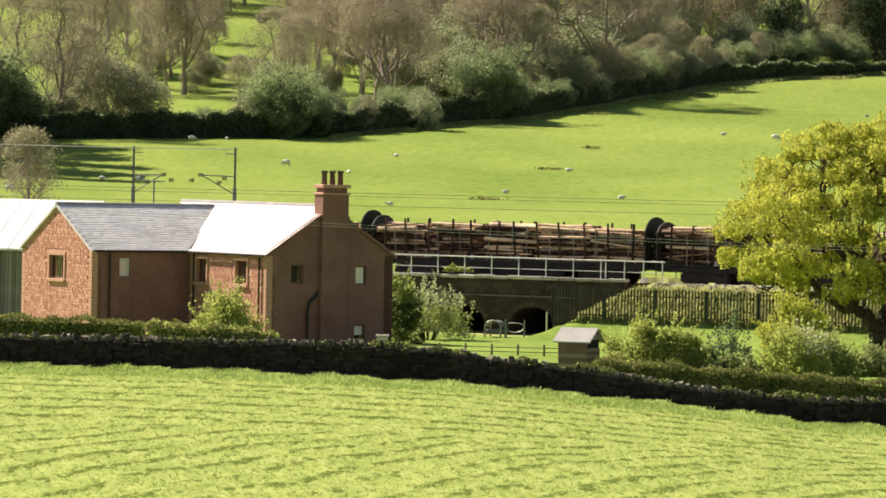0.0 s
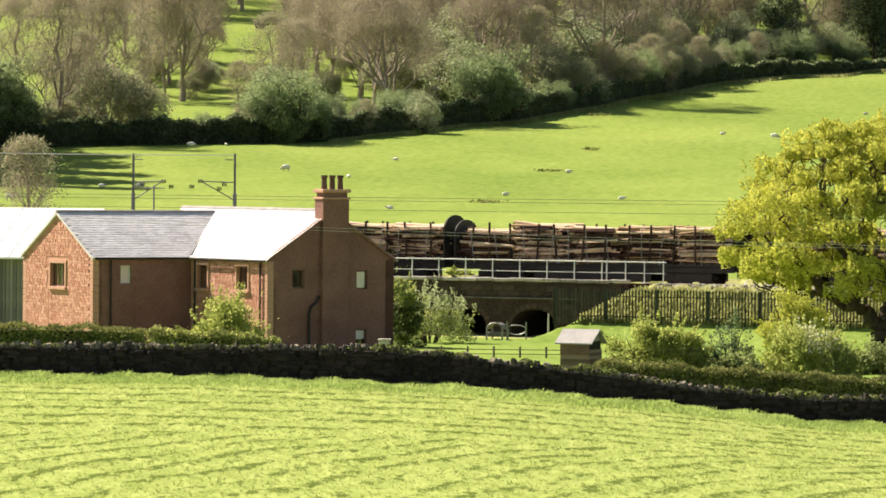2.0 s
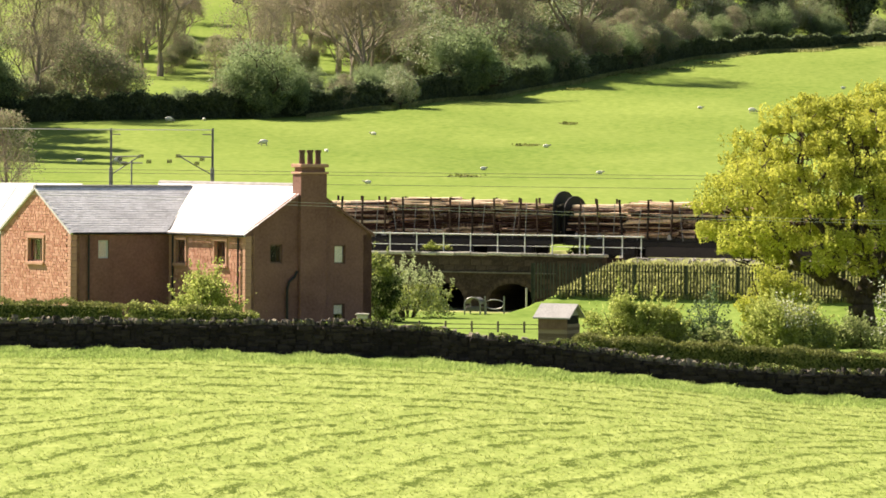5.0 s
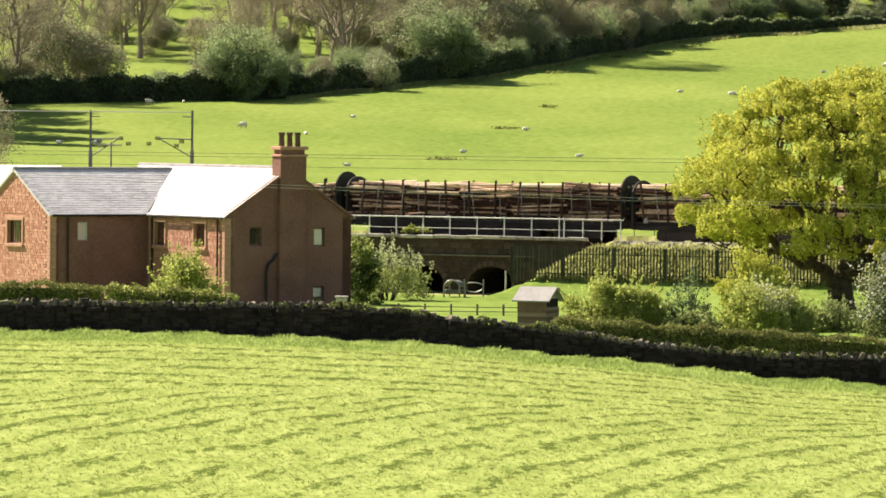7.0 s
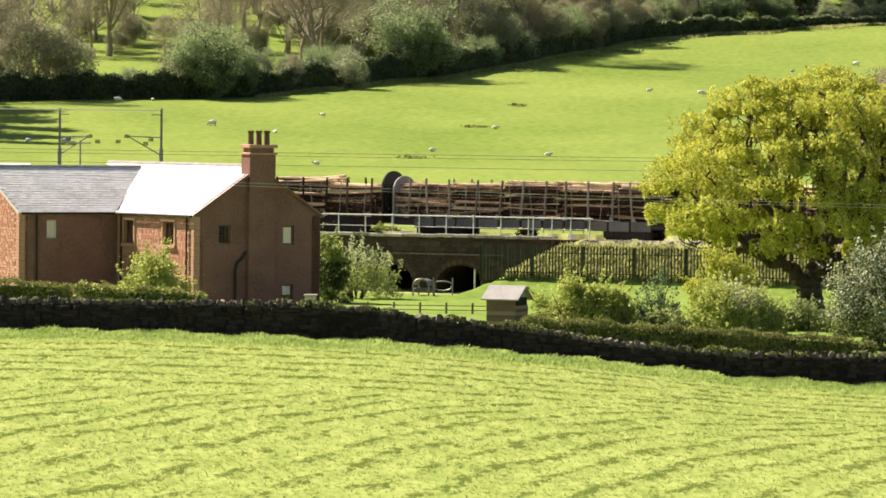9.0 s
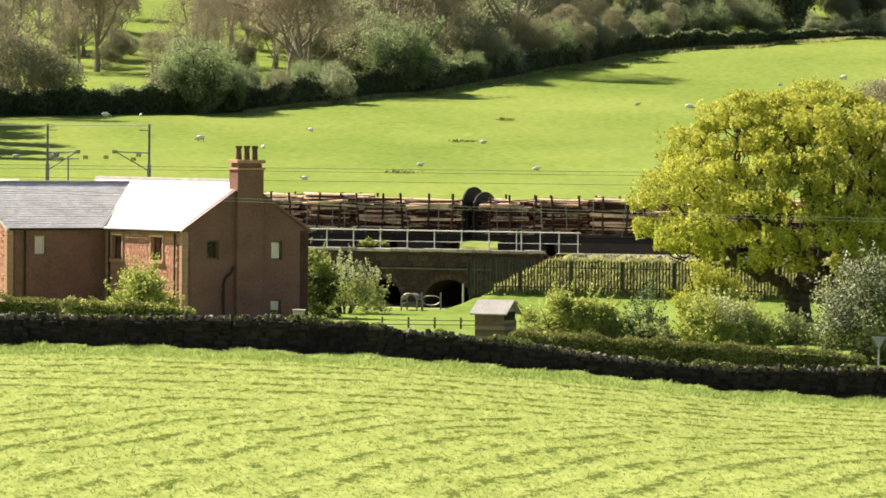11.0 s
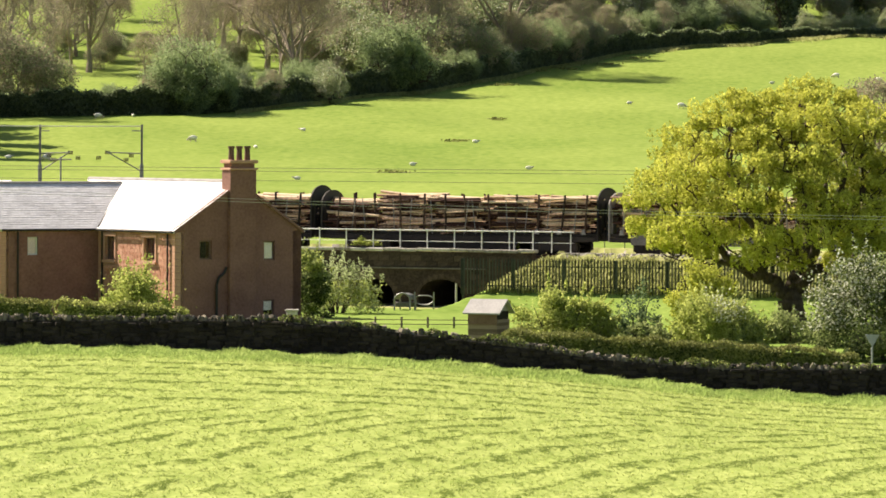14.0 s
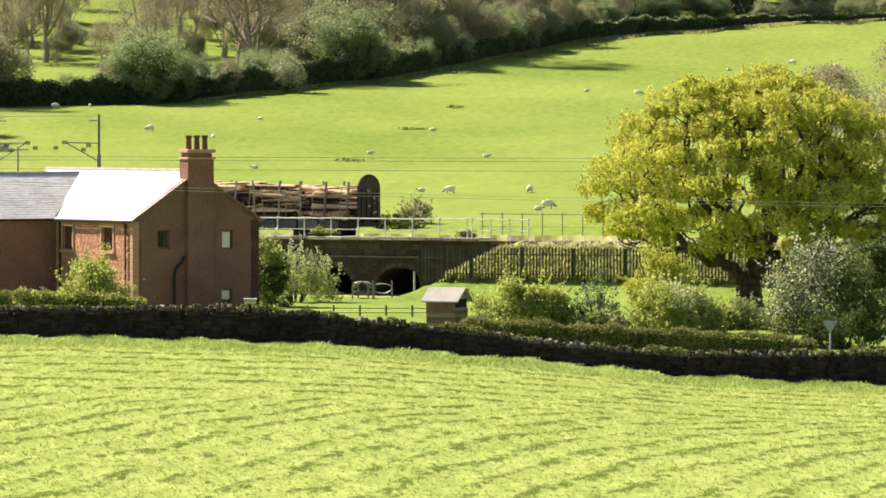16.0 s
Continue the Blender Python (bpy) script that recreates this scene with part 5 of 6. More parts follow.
def tree_kind(kind, seed):
    key = (kind, seed)
    if key in KINDS:
        return KINDS[key]
    if kind == "bare":
        s, tips = skeleton(seed, 14, 4.8, 1.8, 0.24, 5, 3, 0.24, 0.65, 0.95, 6, 4, 0.7)
        lv = leaf_mesh("crown", clumped(tips, 11, 0.55, seed), 0.085, "twig", seed, (("bud", 0.55, lambda p: p[:, 2] > 0),))
        bark, label, leafy = "pale_bark", "tall leafless tree with pale branching limbs", "twig"
    elif kind == "fan":
        s, tips = skeleton(seed, 13.5, 5.2, 2.6, 0.30, 5, 3, 0.22, 0.75, 0.9, 6, 0, 1.1)
        lv = leaf_mesh("crown", clumped(tips, 10, 0.6, seed), 0.085, "twig", seed, (("bud", 0.45, lambda p: p[:, 2] > 0),))
        bark, label, leafy = "pale_bark", "bare spreading tree with brownish fanned branches", "twig"
    elif kind == "scrub":
        s, tips = skeleton(seed, 7, 3.2, 0.5, 0.14, 5, 3, 0.3, 0.6, 0.95, 6, 0, 0.5)
        lv = leaf_mesh("crown", np.concatenate([clumped(tips, 5, 0.4, seed), lobes(seed, 5.6, 4.6, 5.6, 13, 2600)]), 0.14, "bud", seed, (("hazy_dark", 0.3, lambda p: p[:, 2] > 0), ("twig", 0.35, lambda p: p[:, 2] > 0), ("hazy_haw", 0.3, lambda p: p[:, 2] > 3)))
        bark, label, leafy = "pale_bark", "twiggy grey-green thicket coming into leaf", "bud"
    elif kind == "budding":
        s, tips = skeleton(seed, 11.5, 4.0, 0.6, 0.2, 5, 3, 0.28, 0.65, 0.95, 6, 4, 0.6)
        lv = leaf_mesh("crown", clumped(tips, 6, 0.45, seed), 0.11, "bud", seed, (("hazy_haw", 0.3, lambda p: p[:, 2] > 0), ("twig", 0.4, lambda p: p[:, 2] > 0)))
        bark, label, leafy = "pale_bark", "slender tree with brownish-green opening buds", "bud"
    elif kind == "green":
        s, tips = skeleton(seed, 8, 3.6, 1.0, 0.25, 4, 3, 0.34, 0.35, 0.95, 6)
        # Darker leaves below four metres paint in the crown's lower shade.
        lv = leaf_mesh("crown", ragged(np.concatenate([clumped(tips, 24, 0.55, seed), lobes(seed, 7.2, 5.5, 7.4, 17, 26000)]), seed), 0.16, "hazy_haw", seed, (("hazy_dark", 0.5, lambda p: p[:, 2] < 4),))
        bark, label, leafy = "bark", "dense dark green hawthorn tree", "hazy_haw"
    elif kind == "blossom":
        s, tips = skeleton(seed, 7.5, 3.2, 1.0, 0.22, 4, 3, 0.34, 0.35, 0.95, 6)
        lv = leaf_mesh("crown", ragged(np.concatenate([clumped(tips, 20, 0.55, seed), lobes(seed, 5.6, 5, 7, 13, 7000)]), seed), 0.16, "hazy_haw", seed, (("blossom", 0.14, lambda p: p[:, 2] > 2.2), ("bud", 0.3, lambda p: p[:, 2] > 0)))
        bark, label, leafy = "bark", "hawthorn tree flecked with white blossom", "hazy_haw"
    else:
        s, tips = skeleton(seed, 14, 4.2, 1.6, 0.35, 4, 3, 0.3, 0.5, 0.95, 6, 3, 0.5)
        lv = leaf_mesh("crown", np.concatenate([clumped(tips, 12, 0.8, seed), lobes(seed, 6, 5, 13, 14, 4200)]), 0.36, "hazy_dark", seed, (("hazy_hedge", 0.4, lambda p: p[:, 2] > 0),))
        bark, label, leafy = "bark", "dark leafy woodland tree", "hazy_dark"
    t = thing("tree", pose(0, 0, 0), label, "tree", "trees behind the pasture hedge")
    part("trunk", s, bark, t)
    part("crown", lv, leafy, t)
    KINDS[key] = t
    t["used"] = 0
    return t


def plant(kind, seed, x, y, size=1.0, turn=0.0):
    t = tree_kind(kind, seed)
    at = pose(x, y, on_ground(x, y) - 0.1, 0, 0, turn)
    if not t["used"]:
        t["used"] = 1
        t.matrix_basis, t.scale = at, (size,) * 3
        return t
    c = copy_thing(t, at)
    c.scale = (size,) * 3
    return c


def make_woods():
    rnd = random.Random(77)
    # single trees that stand out, by plan position
    solo = [("bare", 1, -49.4, 483, 1.02), ("green", 5, -54.4, 481, 1.08), ("green", 4, -59.5, 480, 1.0), ("scrub", 12, -44.6, 485, 1.1), ("scrub", 13, -42.0, 487, 0.85), ("scrub", 13, -49.5, 484, 0.6), ("fan", 14, -42.5, 544, 1.05),
            ("bare", 2, -53.7, 600, 1.0), ("bare", 3, -47.0, 585, 0.9), ("green", 4, -28.6, 489.5, 0.88), ("green", 5, -25.9, 492, 0.6), ("scrub", 12, -31.5, 490, 0.6), ("fan", 15, -23.8, 553, 1.0), ("fan", 14, -27.5, 566, 0.9),
            ("scrub", 12, -20.2, 541, 0.85), ("bare", 3, -16.4, 563, 1.0), ("bare", 1, -18.6, 569, 0.85), ("blossom", 6, -12.9, 537, 0.85), ("blossom", 16, -14.6, 541, 0.7), ("green", 5, -8.4, 519, 0.95),
            ("green", 4, -10.2, 531, 0.7), ("budding", 8, -5.0, 536, 0.9), ("scrub", 13, -3.0, 534, 0.9), ("scrub", 12, -0.6, 535, 0.75), ("fan", 15, 2.1, 548, 1.2), ("scrub", 13, 4.6, 549, 0.8),
            ("green", 4, 6.6, 553, 0.62), ("scrub", 12, 8.6, 557, 0.75), ("budding", 9, 7.2, 566, 1.0), ("bare", 2, 12.0, 596, 1.1), ("scrub", 13, 11.6, 564, 0.6), ("scrub", 12, 14.4, 572, 0.6),
            ("blossom", 6, 17.9, 590, 0.8), ("blossom", 16, 20.4, 588, 0.62), ("green", 5, 22.6, 586, 0.55), ("green", 4, 25.0, 589, 0.6), ("bare", 3, 27.0, 606, 1.1), ("blossom", 6, 29.6, 597, 0.6),
            ("green", 5, 31.6, 596, 0.5), ("dark", 11, 19.0, 618, 0.8), ("dark", 10, 35.5, 612, 1.0), ("budding", 8, 33.5, 622, 1.1), ("bare", 2, 41, 628, 1.0), ("dark", 11, 63, 630, 1.0)]
    for kind, seed, x, y, size in solo:
        plant(kind, seed, x, y, size, rnd.uniform(0, 360))
    # open bare trees over the meadow behind the hedge
    for i in range(38):
        x = rnd.uniform(-68, -41) if i % 2 else rnd.uniform(-34, -15)
        kind, seed = rnd.choice([("bare", 1), ("bare", 3), ("budding", 8), ("fan", 15), ("budding", 9), ("scrub", 13)])
        plant(kind, seed, x, rnd.uniform(505, 625), rnd.uniform(0.55, 1.0), rnd.uniform(0, 360))
    for i in range(48):
        x = rnd.uniform(-66, -40) if i % 3 else rnd.uniform(-36, -14)
        kind, seed = rnd.choice([("scrub", 12), ("scrub", 13), ("budding", 7), ("blossom", 16)])
        plant(kind, seed, x, rnd.uniform(494, 575), rnd.uniform(0.25, 0.5), rnd.uniform(0, 360))
    # tall trees of the side hedge, whose shadows fall across the pasture
    for x, y, k in ((-64.0, 477, 1.5), (-61.5, 466, 1.4), (-58.8, 454, 1.35), (-59.5, 443, 1.45), (-58, 431, 1.4)):
        plant("dark", 10 if k > 1.4 else 11, x, y, k, x * 31)
    # a thinned row of blossoming thorns on the far right of the pasture
    for i in range(9):
        x = 37.5 + i * 2.5 + rnd.uniform(-0.4, 0.4)
        plant("blossom", rnd.choice((6, 16)), x, hedge_y(x) + 3.5, rnd.uniform(0.32, 0.42), rnd.uniform(0, 360))
    # the wood that closes the view behind them
    for i in range(58):
        x = rnd.uniform(-15, 62)
        y = hedge_y(x) + rnd.uniform(22, 85)
        kind, seed = rnd.choice([("budding", 7), ("budding", 8), ("budding", 9), ("bare", 1), ("bare", 3), ("scrub", 12), ("fan", 14), ("blossom", 6), ("scrub", 13)])
        plant(kind, seed, x, y, rnd.uniform(0.85, 1.25), rnd.uniform(0, 360))
    for i in range(20):
        x = rnd.uniform(18, 56)
        kind, seed = rnd.choice([("scrub", 12), ("budding", 9), ("scrub", 13), ("dark", 11), ("bare", 3)])
        plant(kind, seed, x, hedge_y(x) + rnd.uniform(12, 32), rnd.uniform(0.6, 0.95), rnd.uniform(0, 360))
    for i in range(16):
        x = rnd.uniform(-34, -13)
        kind, seed = rnd.choice([("budding", 8), ("bare", 1), ("scrub", 12), ("fan", 15), ("bare", 3)])
        plant(kind, seed, x, rnd.uniform(575, 640), rnd.uniform(0.7, 1.1), rnd.uniform(0, 360))
    # brown copse beyond the upper meadow, open at the lane
    for i in range(36):
        x = rnd.uniform(-80, -43)
        kind, seed = rnd.choice([("budding", 7), ("budding", 9), ("bare", 2), ("bare", 1), ("fan", 14), ("scrub", 13)])
        plant(kind, seed, x, rnd.uniform(648, 720), rnd.uniform(0.8, 1.2), rnd.uniform(0, 360))
    plant("dark", 10, -36.0, 650, 0.7, 30)
    plant("dark", 11, -34.2, 655, 0.8, 200)
    for i in range(18):
        x = rnd.uniform(-34, 75)
        plant("dark", rnd.choice((10, 11)), x, rnd.uniform(700, 760), rnd.uniform(1.1, 1.5), rnd.uniform(0, 360))
    # scrub in the strip behind the hedge
    for i in range(30):
        x = rnd.uniform(-60, -14)
        kind, seed = rnd.choice([("green", 4), ("blossom", 6), ("scrub", 12)])
        plant(kind, seed, x, hedge_y(x) + rnd.uniform(2, 26), rnd.uniform(0.25, 0.5), rnd.uniform(0, 360))
    for i in range(30):
        x = rnd.uniform(-14, 34)
        kind, seed = rnd.choice([("blossom", 16), ("scrub", 13), ("scrub", 12), ("budding", 7), ("green", 4)])
        plant(kind, seed, x, hedge_y(x) + rnd.uniform(3, 16), rnd.uniform(0.35, 0.62), rnd.uniform(0, 360))
    # nearer trees at either end of the railway
    plant("budding", 9, 23.5, 257, 0.85, 40)
    plant("budding", 7, 20.0, 262, 0.75, 140)
    plant("green", 4, 21.5, 246, 0.55, 10)
    plant("budding", 8, -31.0, 285, 0.62, 10)


make_woods()


def make_dark_clumps():
    rs = np.random.RandomState(60)
    # The last five clumps stand in for tree shadows below the hedge.
    for x, y, wide in [(-2.5, 450.8, 9), (-7.3, 402.7, 9), (1.0, 481.5, 6), (5.5, 545, 14), (9.0, 549, 12), (2.0, 527, 10), (13.0, 556, 12), (16.5, 562, 10)]:
        wide = wide / 10
        p = rs.normal(size=(90, 3)) * np.array([wide * 0.7, 0.5, 0.0])
        p[:, 2] = rs.uniform(0, 0.2, 90)
        t = thing("rush_tussock", pose(x, y, on_ground(x, y)), "low dark clumps for rush tussocks and tree shadows on the pasture", "grass", "tussocks on the hill")
        part("rush_clump", leaf_mesh("rush_clump", p, 0.2, "hedge_leaf", 61), "hedge_leaf", t, kind="stuff")


make_dark_clumps()


# ---- sheep and cattle on the hill ----
def make_animal(name, label, category, group, coat, face, size, lying=False):
    t = thing(name, pose(0, 0, 0), label, category, group)
    rnd = random.Random(5)
    leg = 0.0 if lying else 0.22
    b = Shape()
    b.ball((0, 0, leg + 0.28), (0.52, 0.25, 0.28), 7, 12, 0, 0.05, rnd)
    part("body", b, coat, t, smooth=True)
    hd = Shape()
    hz = leg + (0.42 if lying else 0.05)
    hd.ball((0.66, 0, hz), (0.17, 0.085, 0.10), 6, 8)
    hd.tube((0.45, 0, leg + 0.33), (0.6, 0, hz + 0.03), 0.12, 0.08, 7)
    for sy in (-1, 1):
        hd.tube((0.58, sy * 0.07, hz + 0.06), (0.55, sy * 0.17, hz + 0.07), 0.035, 0.015, 5)
    part("head", hd, face, t, smooth=True)
    if not lying:
        for x in (-0.32, 0.32):
            for y in (-0.12, 0.12):
                l = Shape()
                l.tube((x, y, 0), (x, y, leg + 0.12), 0.035, 0.05, 6)
                part("leg", l, face, t)
    t.scale = (size,) * 3
    return t


def make_flock():
    a = make_animal("sheep", "white sheep grazing on the pasture", "sheep", "sheep on the pasture", "fleece", "sheep_face", 0.74)
    b = make_animal("sheep", "white lamb lying on the pasture", "sheep", "sheep on the pasture", "fleece", "sheep_face", 0.55, True)
    grazing = [(-25.7, 446.7, 200), (19.0, 494.9, 0), (37.2, 540.7, 160), (41.2, 534.7, -10), (0.5, 351.4, 190), (6.0, 351.4, 250), (-36.6, 479.9, 10), (-36.1, 418.6, 170), (-44.6, 398.1, 30), (6.5, 315.8, 10)]
    resting = [(14.1, 500.3, 20), (-16.7, 464.7, 160), (-0.9, 448.3, 0), (-19.7, 435.8, 120), (-14.5, 391.7, 200), (-33.5, 483.1, 90), (29.9, 532.4, 40), (5.8, 309.3, 20), (-1.5, 354.5, 190), (-39.7, 423.0, 0), (3.5, 412.5, 10), (-5.9, 411.6, 30)]
    for kind, rows in ((a, grazing), (b, resting)):
        for i, (x, y, turn) in enumerate(rows):
            at = pose(x, y, on_ground(x, y), 0, 0, turn)
            if i == 0:
                keep = kind.scale.copy()
                kind.matrix_basis = at
                kind.scale = keep
            else:
                copy_thing(kind, at)
    c = make_animal("cow", "black cow lying in the far meadow", "cow", "cattle in the far meadow", "cow_hide", "cow_hide", 1.5, True)
    keep = c.scale.copy()
    c.matrix_basis = pose(-40.1, 638.5, on_ground(-40.1, 638.5), 0, 0, 20)
    c.scale = keep
    copy_thing(c, pose(-36.5, 639, on_ground(-36.5, 639), 0, 0, 190))


make_flock()


# ---- masts and wires ----
def make_mast(x, y, height, arm, label):
    z = on_ground(x, y)
    m = thing("catenary_mast", pose(x, y, z), label, "mast", "masts along the railway")
    s = Shape()
    for k in (-0.06, 0.045):
        s.box((k, -0.07, -0.3), (k + 0.015, 0.07, height))
    s.box((-0.045, -0.01, -0.3), (0.045, 0.01, height))
    part("post", s, "mast", m)
    box = Shape()
    box.box((-0.11, -0.1, height - 3.2), (0.1, 0.1, height - 2.2), chamfer=0.03)
    part("weight_box", box, "mast", m)
    a = Shape()
    a.tube((0, 0, height - 1.6), (arm, -0.3, height - 1.55), 0.035, None, 6)
    a.tube((0, 0, height - 2.6), (arm * 0.92, -0.3, height - 1.6), 0.035, None, 6)
    part("arm", a, "mast", m)
    a = Shape()
    a.tube((0, 0, height - 0.35), (arm * 0.3, 0, height - 0.35), 0.03, None, 6)
    part("bracket", a, "mast", m)
    for f, dz in ((0.3, -1.72), (0.45, -1.95), (1.0, -1.55), (1.25, -1.85)):
        b = Shape()
        for k in range(4):
            b.tube((arm * f - 0.12 + k * 0.07, -0.2, height + dz), (arm * f - 0.08 + k * 0.07, -0.2, height + dz), 0.11, None, 8)
        part("insulator", b, "insulator", m)


make_mast(-19.0, 281.0, 6.35, -1.9, "dark steel overhead-line mast with a cantilever arm")
make_mast(-24.8, 283.0, 6.35, 1.7, "dark steel overhead-line mast with a cantilever arm")
pst = thing("lineside_post", pose(-23.4, 280.0, on_ground(-23.4, 280.0)), "short dark lineside post with a cross arm", "post")
ps = Shape()
ps.tube((0, 0, -0.2), (0, 0, 4.6), 0.05, None, 6)
part("post", ps, "mast", pst)
ps = Shape()
ps.tube((-0.7, 0, 4.45), (0.6, 0, 4.45), 0.035, None, 6)
part("cross_arm", ps, "mast", pst)


def cable(name, a, b, sag, r, mat, label):
    """A hanging cable; its supports stand beyond the view."""
    s = Shape()
    a, b = Vector(a), Vector(b)
    n = 40
    pts = [a.lerp(b, i / n) - Vector((0, 0, sag * 4 * (i / n) * (1 - i / n))) for i in range(n + 1)]
    for p, q in zip(pts[:-1], pts[1:]):
        s.tube(p, q, r, None, 5)
    return tagged(part(name, s, mat), label, "cable", kind="structure")


for n, z, k in ((-3.4, 8.05, 0.0), (-3.4, 7.65, 0.1), (0.0, 8.35, 0.1)):
    a, b = by_rail(-60, n).translation, by_rail(60, n).translation
    cable("overhead_wire", (a.x, a.y, z), (b.x, b.y, z), k, 0.011, "wire", "thin dark overhead wire along the railway")
cable("overhead_wire", (-60, 290, 11.2), (-19.0, 281.0, 10.45), 0.25, 0.025, "pale_wire", "thin pale wire between the overhead-line masts")
for dz in (0.0, 0.12):
    cable("power_line", (-45, 205, 8.8 + dz), (60, 195, 6.85 + dz), 0.9, 0.006, "pale_wire", "thin pale power line crossing above the garden")


# ---- small things in the garden and by the lane ----
def make_shed():
    t = thing("garden_shed", pose(0.10, 212.0, on_ground(0.1, 212.0) + 0.1, 0, 0, -23), "small brown board shed with a pale felt roof", "shed")
    # Inner box coloured near black for the shade behind the shed boards.
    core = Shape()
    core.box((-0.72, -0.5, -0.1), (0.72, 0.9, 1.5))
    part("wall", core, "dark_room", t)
    bd = Shape()
    bd.box((-0.76, -0.03, -0.01), (0.76, 0, 0.14), chamfer=0.008)
    d = bd.data("board", "shed_board")
    for i in range(9):
        part("board", d, "shed_board", t, at=pose(0, -0.5, i * 0.14 - 0.13, 3, 0, 0))
        part("board", d, "shed_board", t, at=pose(0.72, 0.2, i * 0.14 - 0.13, 3, 0, 90))
    w = Shape()
    w.box((-0.74, -0.585, 0.9), (0.74, -0.54, 1.44))
    part("door_panel", w, "frame_brown", t, "dark red-brown upper door panel")
    r = Shape()
    for a, b in (((-0.75, 1.42), (0.25, 2.02)), ((1.15, 1.42), (0.25, 2.02))):
        r.face([(-0.95, a[0], a[1]), (0.95, a[0], a[1]), (0.95, b[0], b[1]), (-0.95, b[0], b[1])])
        r.face([(-0.95, a[0], a[1] - 0.06), (-0.95, b[0], b[1] - 0.06), (0.95, b[0], b[1] - 0.06), (0.95, a[0], a[1] - 0.06)])
        r.face([(-0.95, a[0], a[1] - 0.06), (0.95, a[0], a[1] - 0.06), (0.95, a[0], a[1]), (-0.95, a[0], a[1])])
        for x in (-0.95, 0.95):
            r.face([(x, a[0], a[1] - 0.06), (x, a[0], a[1]), (x, b[0], b[1]), (x, b[0], b[1] - 0.06)])
    r.face([(-0.72, -0.5, 1.5), (-0.72, 0.9, 1.5), (-0.72, 0.25, 1.96)])
    r.face([(0.72, -0.5, 1.5), (0.72, 0.9, 1.5), (0.72, 0.25, 1.96)])
    part("roof", r, "felt", t)
    t.scale = (0.88, 0.88, 0.94)


make_shed()


def make_feeder():
    """Domed galvanised feeder and hurdle in front of the arches."""
    t = thing("cattle_feeder", pose(-4.05, 255.8, on_ground(-4.05, 255.8), 0, 0, -20), "domed galvanised feeder with a curved tube hurdle", "feeder")
    s = Shape()
    for i in range(8):
        a, b = math.pi * i / 8, math.pi * (i + 1) / 8
        p, q = (-0.42 * math.cos(a), 0.55 + 0.33 * math.sin(a)), (-0.42 * math.cos(b), 0.55 + 0.33 * math.sin(b))
        s.face([(p[0], -0.3, p[1]), (q[0], -0.3, q[1]), (q[0], 0.5, q[1]), (p[0], 0.5, p[1])])
        s.tube((p[0], -0.31, p[1]), (q[0], -0.31, q[1]), 0.04, None, 6)
    part("hood", s, "galvanised", t)
    for x in (-0.42, 0.42):
        for y in (-0.3, 0.5):
            l = Shape()
            l.tube((x, y, 0), (x, y, 0.58), 0.045, None, 6)
            part("leg", l, "galvanised", t)
    tr = Shape()
    tr.box((-0.4, -0.25, 0.18), (0.4, 0.45, 0.42), chamfer=0.04)
    part("trough", tr, "grey_panel", t)
    h = Shape()
    for i in range(8):
        a, b = math.pi * i / 8, math.pi * (i + 1) / 8
        h.tube((1.1 - 0.5 * math.cos(a), -0.1, 0.55 - 0.25 * math.sin(a)), (1.1 - 0.5 * math.cos(b), -0.1, 0.55 - 0.25 * math.sin(b)), 0.035, None, 6)
        h.tube((1.1 - 0.5 * math.cos(a), -0.1, 0.62 + 0.16 * math.sin(a)), (1.1 - 0.5 * math.cos(b), -0.1, 0.62 + 0.16 * math.sin(b)), 0.03, None, 6)
    for x in (0.6, 1.62):
        h.tube((x, -0.1, 0), (x, -0.1, 0.95), 0.04, None, 6)
    part("hurdle", h, "galvanised", t)


make_feeder()


def make_garden_fence():
    t = thing("post_and_rail_fence", pose(-7.4, 232.5, on_ground(-7.4, 232.5), 0, 0, -1.5), "low weathered wooden post and rail fence on the lawn", "fence")
    p = Shape()
    p.box((-0.04, -0.04, -0.2), (0.04, 0.04, 0.52), chamfer=0.012)
    d = p.data("post", "fence_wood")
    for i in range(7):
        part("post", d, "fence_wood", t, at=pose(i * 1.2, 0, 0, 0, 0, i * 11))
    for z in (0.16, 0.36):
        r = Shape()
        r.box((-0.2, -0.015, z), (7.4, 0.015, z + 0.035), chamfer=0.006)
        part("rail", r, "fence_wood", t)
    for x, y, h in ((-1.45, 256.5, 1.0), (-8.35, 250.0, 1.2)):
        g = Shape()
        g.tube((0, 0, -0.2), (0, 0, h), 0.05, None, 7)
        tagged(part("gate_post", g, "coping", at=pose(x, y, on_ground(x, y))), "pale wooden gate post on the lawn", "post")


make_garden_fence()

box = Shape()
box.box((-0.24, -0.2, 0), (0.24, 0.2, 0.42), chamfer=0.03)
box.box((-0.29, -0.25, 0.422), (0.29, 0.25, 0.5), chamfer=0.02)
tagged(part("stone_pier", box, "coping", at=pose(-8.35, 240.2 - 20, on_ground(-8.35, 220.2) + 0.75)), "small pale stone pier at the garden edge", "pier")
pier = Shape()
pier.box((-0.22, -0.18, -1.5), (0.22, 0.18, -0.002), chamfer=0.02)
part("pier_shaft", pier, "coping", bpy.data.objects["stone_pier"])


